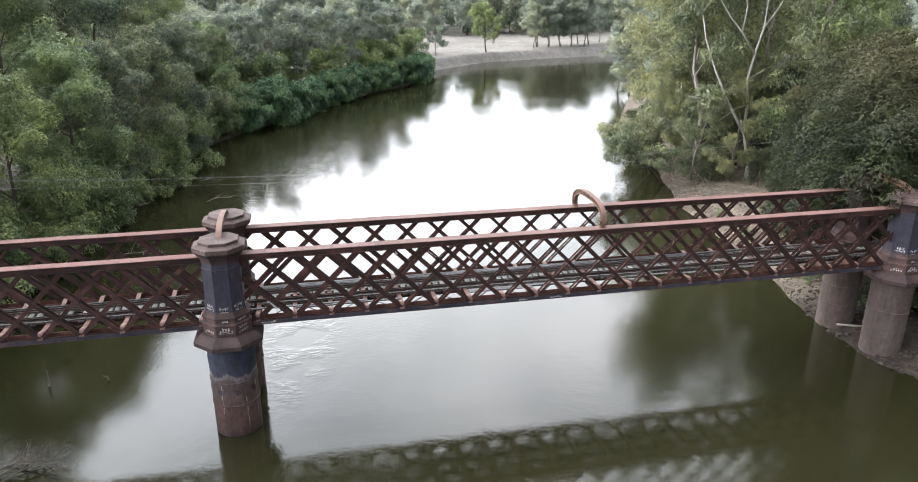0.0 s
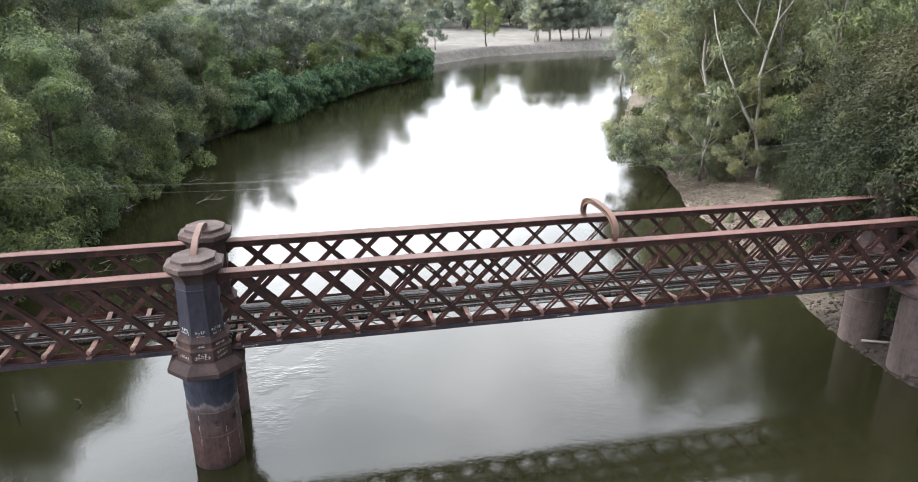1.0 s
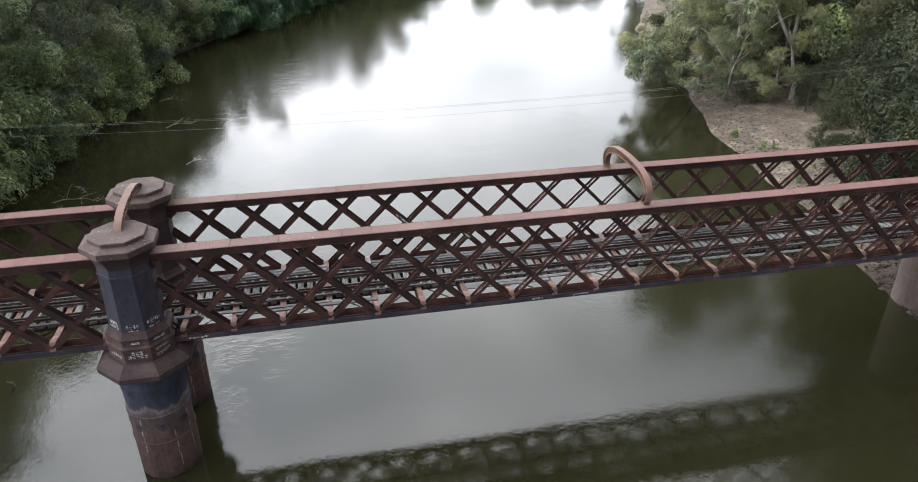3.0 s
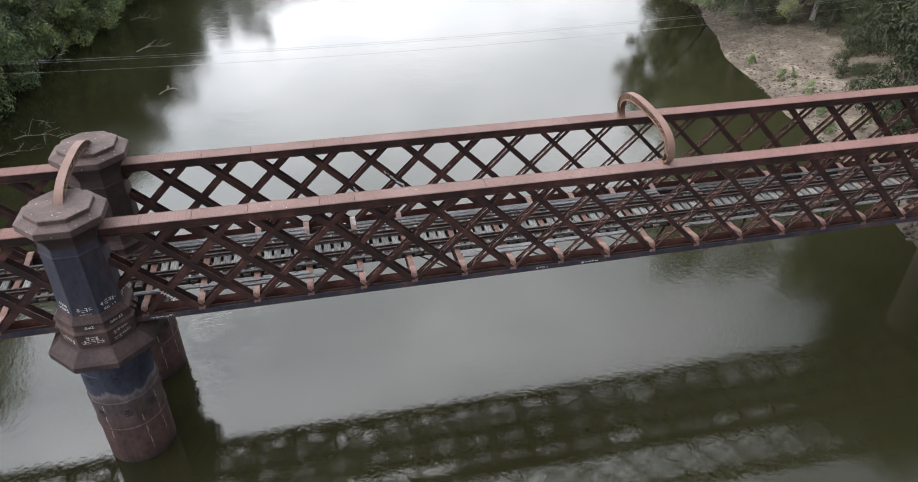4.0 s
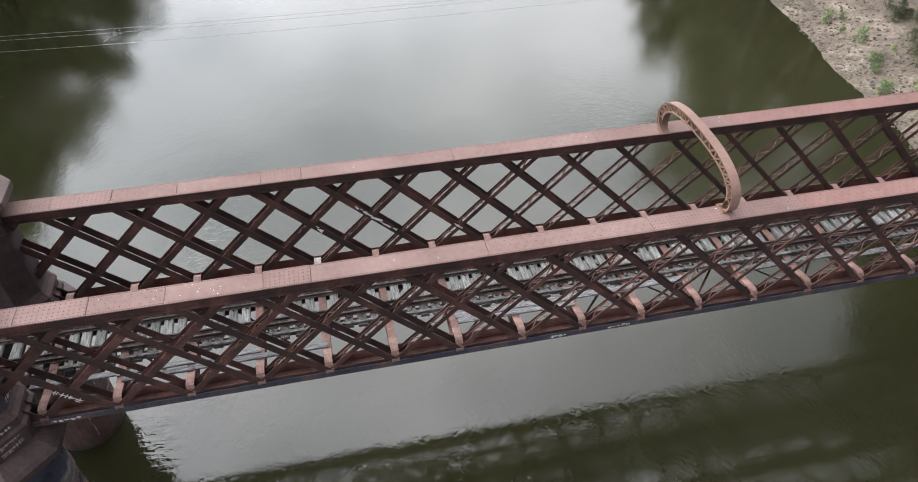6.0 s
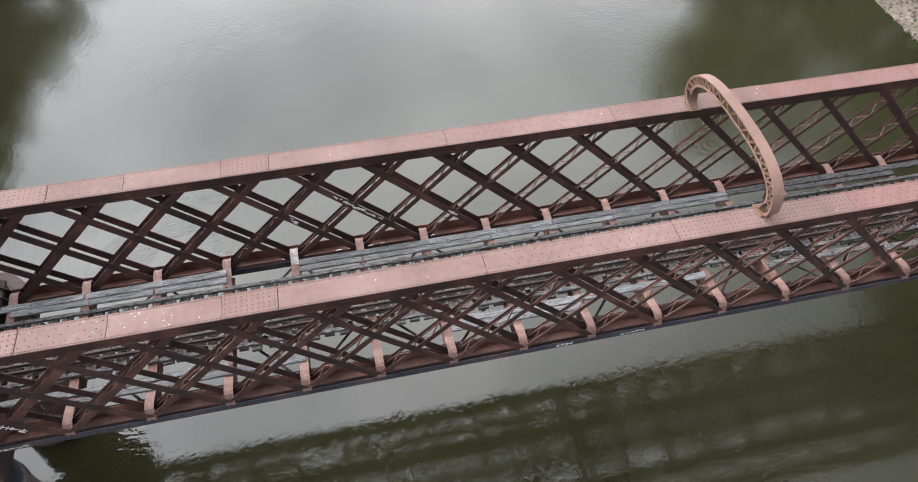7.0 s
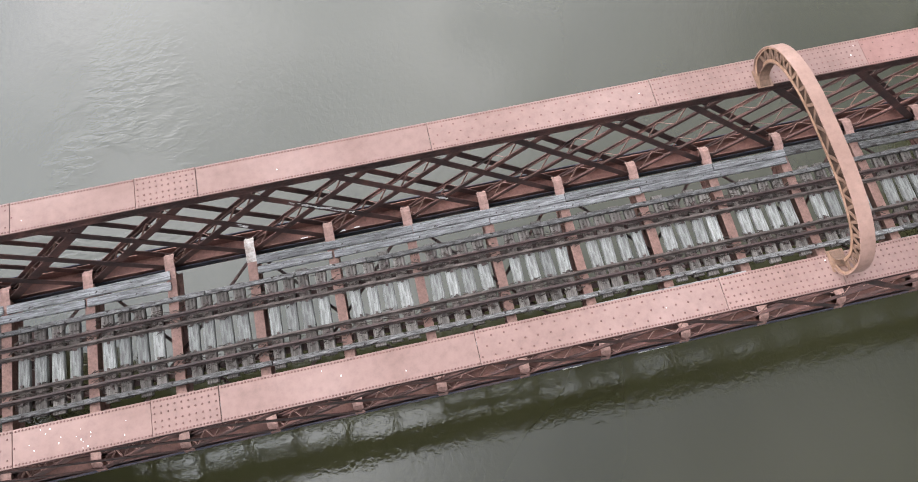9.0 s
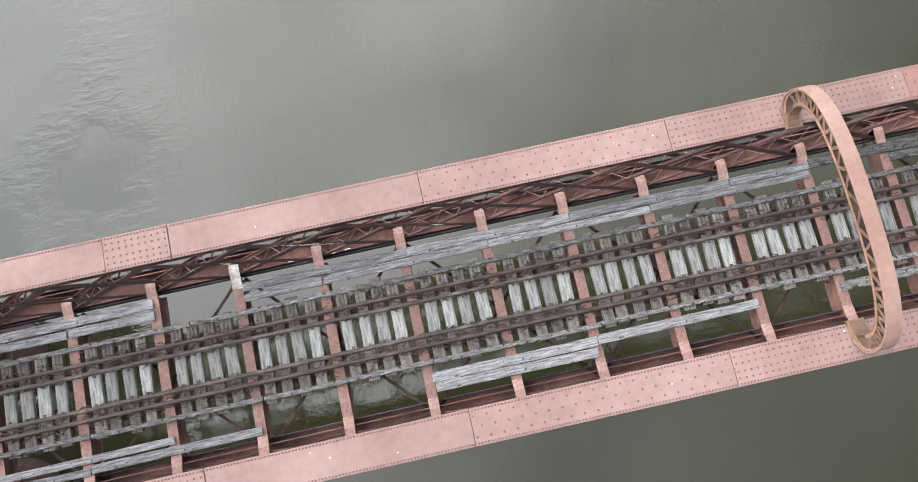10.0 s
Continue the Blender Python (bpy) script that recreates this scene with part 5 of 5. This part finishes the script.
def branch(seed, length, thick):
    """A bare dead branch with side twigs, lying along x."""
    rng = random.Random(seed)
    b = Build()
    pts = [Vector((length * t, rng.uniform(-1, 1) * length * 0.05, length * 0.14 * math.sin(t * 2.6) + rng.uniform(-1, 1) * 0.03 * length)) for t in (0, 0.25, 0.5, 0.75, 1.0)]
    b.tube(pts, [thick * f for f in (1, 0.8, 0.6, 0.4, 0.12)], 6)
    for k in range(7):
        p = pts[1 + k % 3].lerp(pts[2 + k % 3], rng.random())
        d = Vector((rng.uniform(0.2, 1), rng.uniform(-1, 1), rng.uniform(-0.1, 0.9))).normalized() * length * rng.uniform(0.2, 0.45)
        b.tube([p, p + d * 0.5 + Vector((0, 0, 0.05)), p + d], [thick * 0.4, thick * 0.25, 0.006], 5)
        for _ in range(2):
            q = p + d * rng.uniform(0.4, 0.9)
            b.tube([q, q + Vector((rng.gauss(0, 1), rng.gauss(0, 1), rng.uniform(0, 1))).normalized() * length * 0.12], [thick * 0.2, 0.005], 4)
    return b


for k, (x, y, z, ln, th, turn) in enumerate(((-21.5, 80.5, -0.38, 4.5, 0.06, -20), (-22.5, 76, -0.38, 3.6, 0.05, 25), (-20.5, 84, -0.38, 3.0, 0.05, -50), (-14.5, 101, -0.34, 3.4, 0.07, 10), (-10.5, 88, -0.36, 1.8, 0.06, 35), (-17, 113, -0.38, 3.2, 0.07, -15),
                                                (-20.5, 41.0, -0.35, 4.2, 0.07, 12), (-20.0, 42.2, -0.4, 3.8, 0.06, -18), (-19.6, 40.0, -0.4, 4.0, 0.06, 40), (-18.9, 42.8, -0.35, 3.0, 0.05, -45), (-21.0, 41.8, -0.3, 3.6, 0.05, 3))):
    single("dead_branch", branch(60 + k, ln, th), M_BARK if y > 50 else M_BARKD, "bare dead branch lying in the shallows", "branch", (x, y, z), "dead branches in the water").rotation_euler = (0, 0, radians(turn))
for k, (x, y, h, ln) in enumerate(((-20.2, 52.0, 1.35, 0.1), (-15.9, 52.0, 0.45, -0.5))):
    b = Build()
    b.tube([(0, 0, -0.6), (ln * 0.4, 0.03, h * 0.6), (ln, -0.04, h)], [0.09, 0.075, 0.03], 7)
    single("snag", b, M_BARKD, "dark broken stump standing out of the water", "snag", (x, y, RIVER), "snags in the river")
b = Build()
b.tube([(0, 0, 0.12), (1.7, -1.0, 0.2), (3.6, -2.2, 0.12)], [0.11, 0.1, 0.06], 7)
single("drift_log", b, M_BARK, "pale drift log on the stony bank between the piers", "log", (43.6, 48.0, ground_at(44.5, 47.2)), smooth=True)


# ---- paint marks, unreadable, as plain strokes ----
def strokes(seed, width, height, n, thick=0.02):
    rng = random.Random(seed)
    b = Build()
    w = width / n
    for k in range(n):
        x = -width / 2 + (k + 0.5) * w
        for _ in range(3):
            h = rng.uniform(0.5, 1.0) * height
            if rng.random() < 0.55:
                x0 = x + rng.uniform(-0.35, 0.35) * w
                b.box(x0 - thick / 2, x0 + thick / 2, -0.004, 0.004, -h / 2, h / 2)
            else:
                z0 = rng.choice((-0.45, 0.0, 0.45)) * height
                b.box(x - w * 0.36, x + w * 0.36, -0.005, 0.003, z0 - thick / 2, z0 + thick / 2)
    # a thin ground of faded paint carries the strokes
    b.box(-width / 2, width / 2, -0.001, 0.006, -thick * 0.3, thick * 0.3)
    return b


z_edge = Z_FOOT + 0.14
for k, (x, w, n) in enumerate(((-3.35, 0.95, 5), (13.85, 0.6, 4), (16.25, 0.9, 5))):
    single("paint_mark", strokes(80 + k, w, 0.11, n), M_PAINT, "white painted strokes on the dark girder edge", "graffiti", (x, Y_NEAR - 0.22 - 0.03, z_edge), "painted marks")
for x in PIERS:
    for k, (an, z, w, n, r) in enumerate(((-0.8, 8.75, 0.7, 4, 1.225), (0.0, 8.8, 0.6, 4, 1.22), (0.0, 8.5, 0.5, 4, 1.235), (0.8, 8.9, 0.7, 4, 1.215), (0.8, 8.6, 0.6, 4, 1.23), (0.0, 7.35, 0.9, 5, 1.49), (0.8, 7.55, 0.7, 4, 1.475), (0.8, 7.25, 0.8, 4, 1.475), (-0.8, 7.3, 0.8, 5, 1.475), (0.0, 7.55, 0.5, 3, 1.475), (0.8, 8.0, 0.6, 5, 1.40), (0.0, 7.98, 0.4, 3, 1.40), (1.6, 8.7, 0.6, 4, 1.23), (-0.8, 8.95, 0.5, 4, 1.20))):
        a = an / 0.8 * math.pi / 4
        single("paint_mark", strokes(90 + k, w, 0.2, n), M_PAINT, "white painted strokes on the pier column", "graffiti", (x + math.sin(a) * r, Y_NEAR - math.cos(a) * r, z), "painted marks").rotation_euler = (0, 0, a)


bar_mark = single("paint_mark", strokes(140, 1.0, 0.2, 4, 0.035), M_PAINT, "white painted strokes along a lattice bar", "graffiti", (-2.95, Y_NEAR - 0.21 - 0.02, 8.36), "painted marks")
bar_mark.rotation_euler = (0, radians(45), 0)


# ---- bird droppings ----
def build_droppings():
    rng = random.Random(33)
    b = Build()
    for k in range(46):
        if k < 22:
            x, y = rng.gauss(1.9, 0.9), Y_NEAR + rng.uniform(-0.33, 0.33)
        else:
            x, y = rng.uniform(-4, 40), (Y_NEAR if k % 2 else Y_FAR) + rng.uniform(-0.33, 0.33)
        r = rng.uniform(0.008, 0.022)
        z = Z_TOP + 0.009
        n = 7
        b.add([(x + r * rng.uniform(0.6, 1.2) * math.cos(6.283 * i / n), y + r * rng.uniform(0.6, 1.2) * math.sin(6.283 * i / n), z + 0.002) for i in range(n)] + [(x, y, z + 0.004)],
              [(i, (i + 1) % n, n) for i in range(n)])
    for k in range(26):
        x, y, z = rng.choice((5.4, 7.6, 7.9, 10.1)) + rng.gauss(0, 0.3), Y_FAR - 0.14 + rng.uniform(-0.03, 0.03), Z_FOOT + 0.361
        l, w = rng.uniform(0.03, 0.12), rng.uniform(0.008, 0.02)
        b.box(x - l, x + l, y - w, y + w, z, z + 0.006)
    for k in range(44):
        # splashed down the flat bars of the far girder
        cx, cz = rng.choice(((7.1, 10.2), (7.5, 9.9), (7.95, 9.5), (8.3, 9.2), (8.5, 9.05), (11.2, 8.6), (5.9, 9.35)))
        t = rng.gauss(0, 0.1)
        foot = round((cx + cz - Z_NODE - MID) / PITCH) * PITCH + MID
        z = cz - t
        x, l, w = foot - (z - Z_NODE) + rng.gauss(0, 0.04), rng.uniform(0.04, 0.12), rng.uniform(0.02, 0.06)
        u, n = Vector((0.707, 0, -0.707)), 7
        v = Vector((0.707, 0, 0.707))
        c = Vector((x, Y_FAR - 0.195 - 0.013, z))
        b.add([c + u * l * rng.uniform(0.6, 1.2) * math.cos(6.283 * i / n) + v * w * rng.uniform(0.6, 1.2) * math.sin(6.283 * i / n) for i in range(n)] + [c - Vector((0, 0.004, 0))], [(i, (i + 1) % n, n) for i in range(n)])
    tagged(new("bird_dropping", b.mesh("bird_dropping", M_PAINT)), "white bird droppings on the girders", "droppings", kind="stuff")


build_droppings()
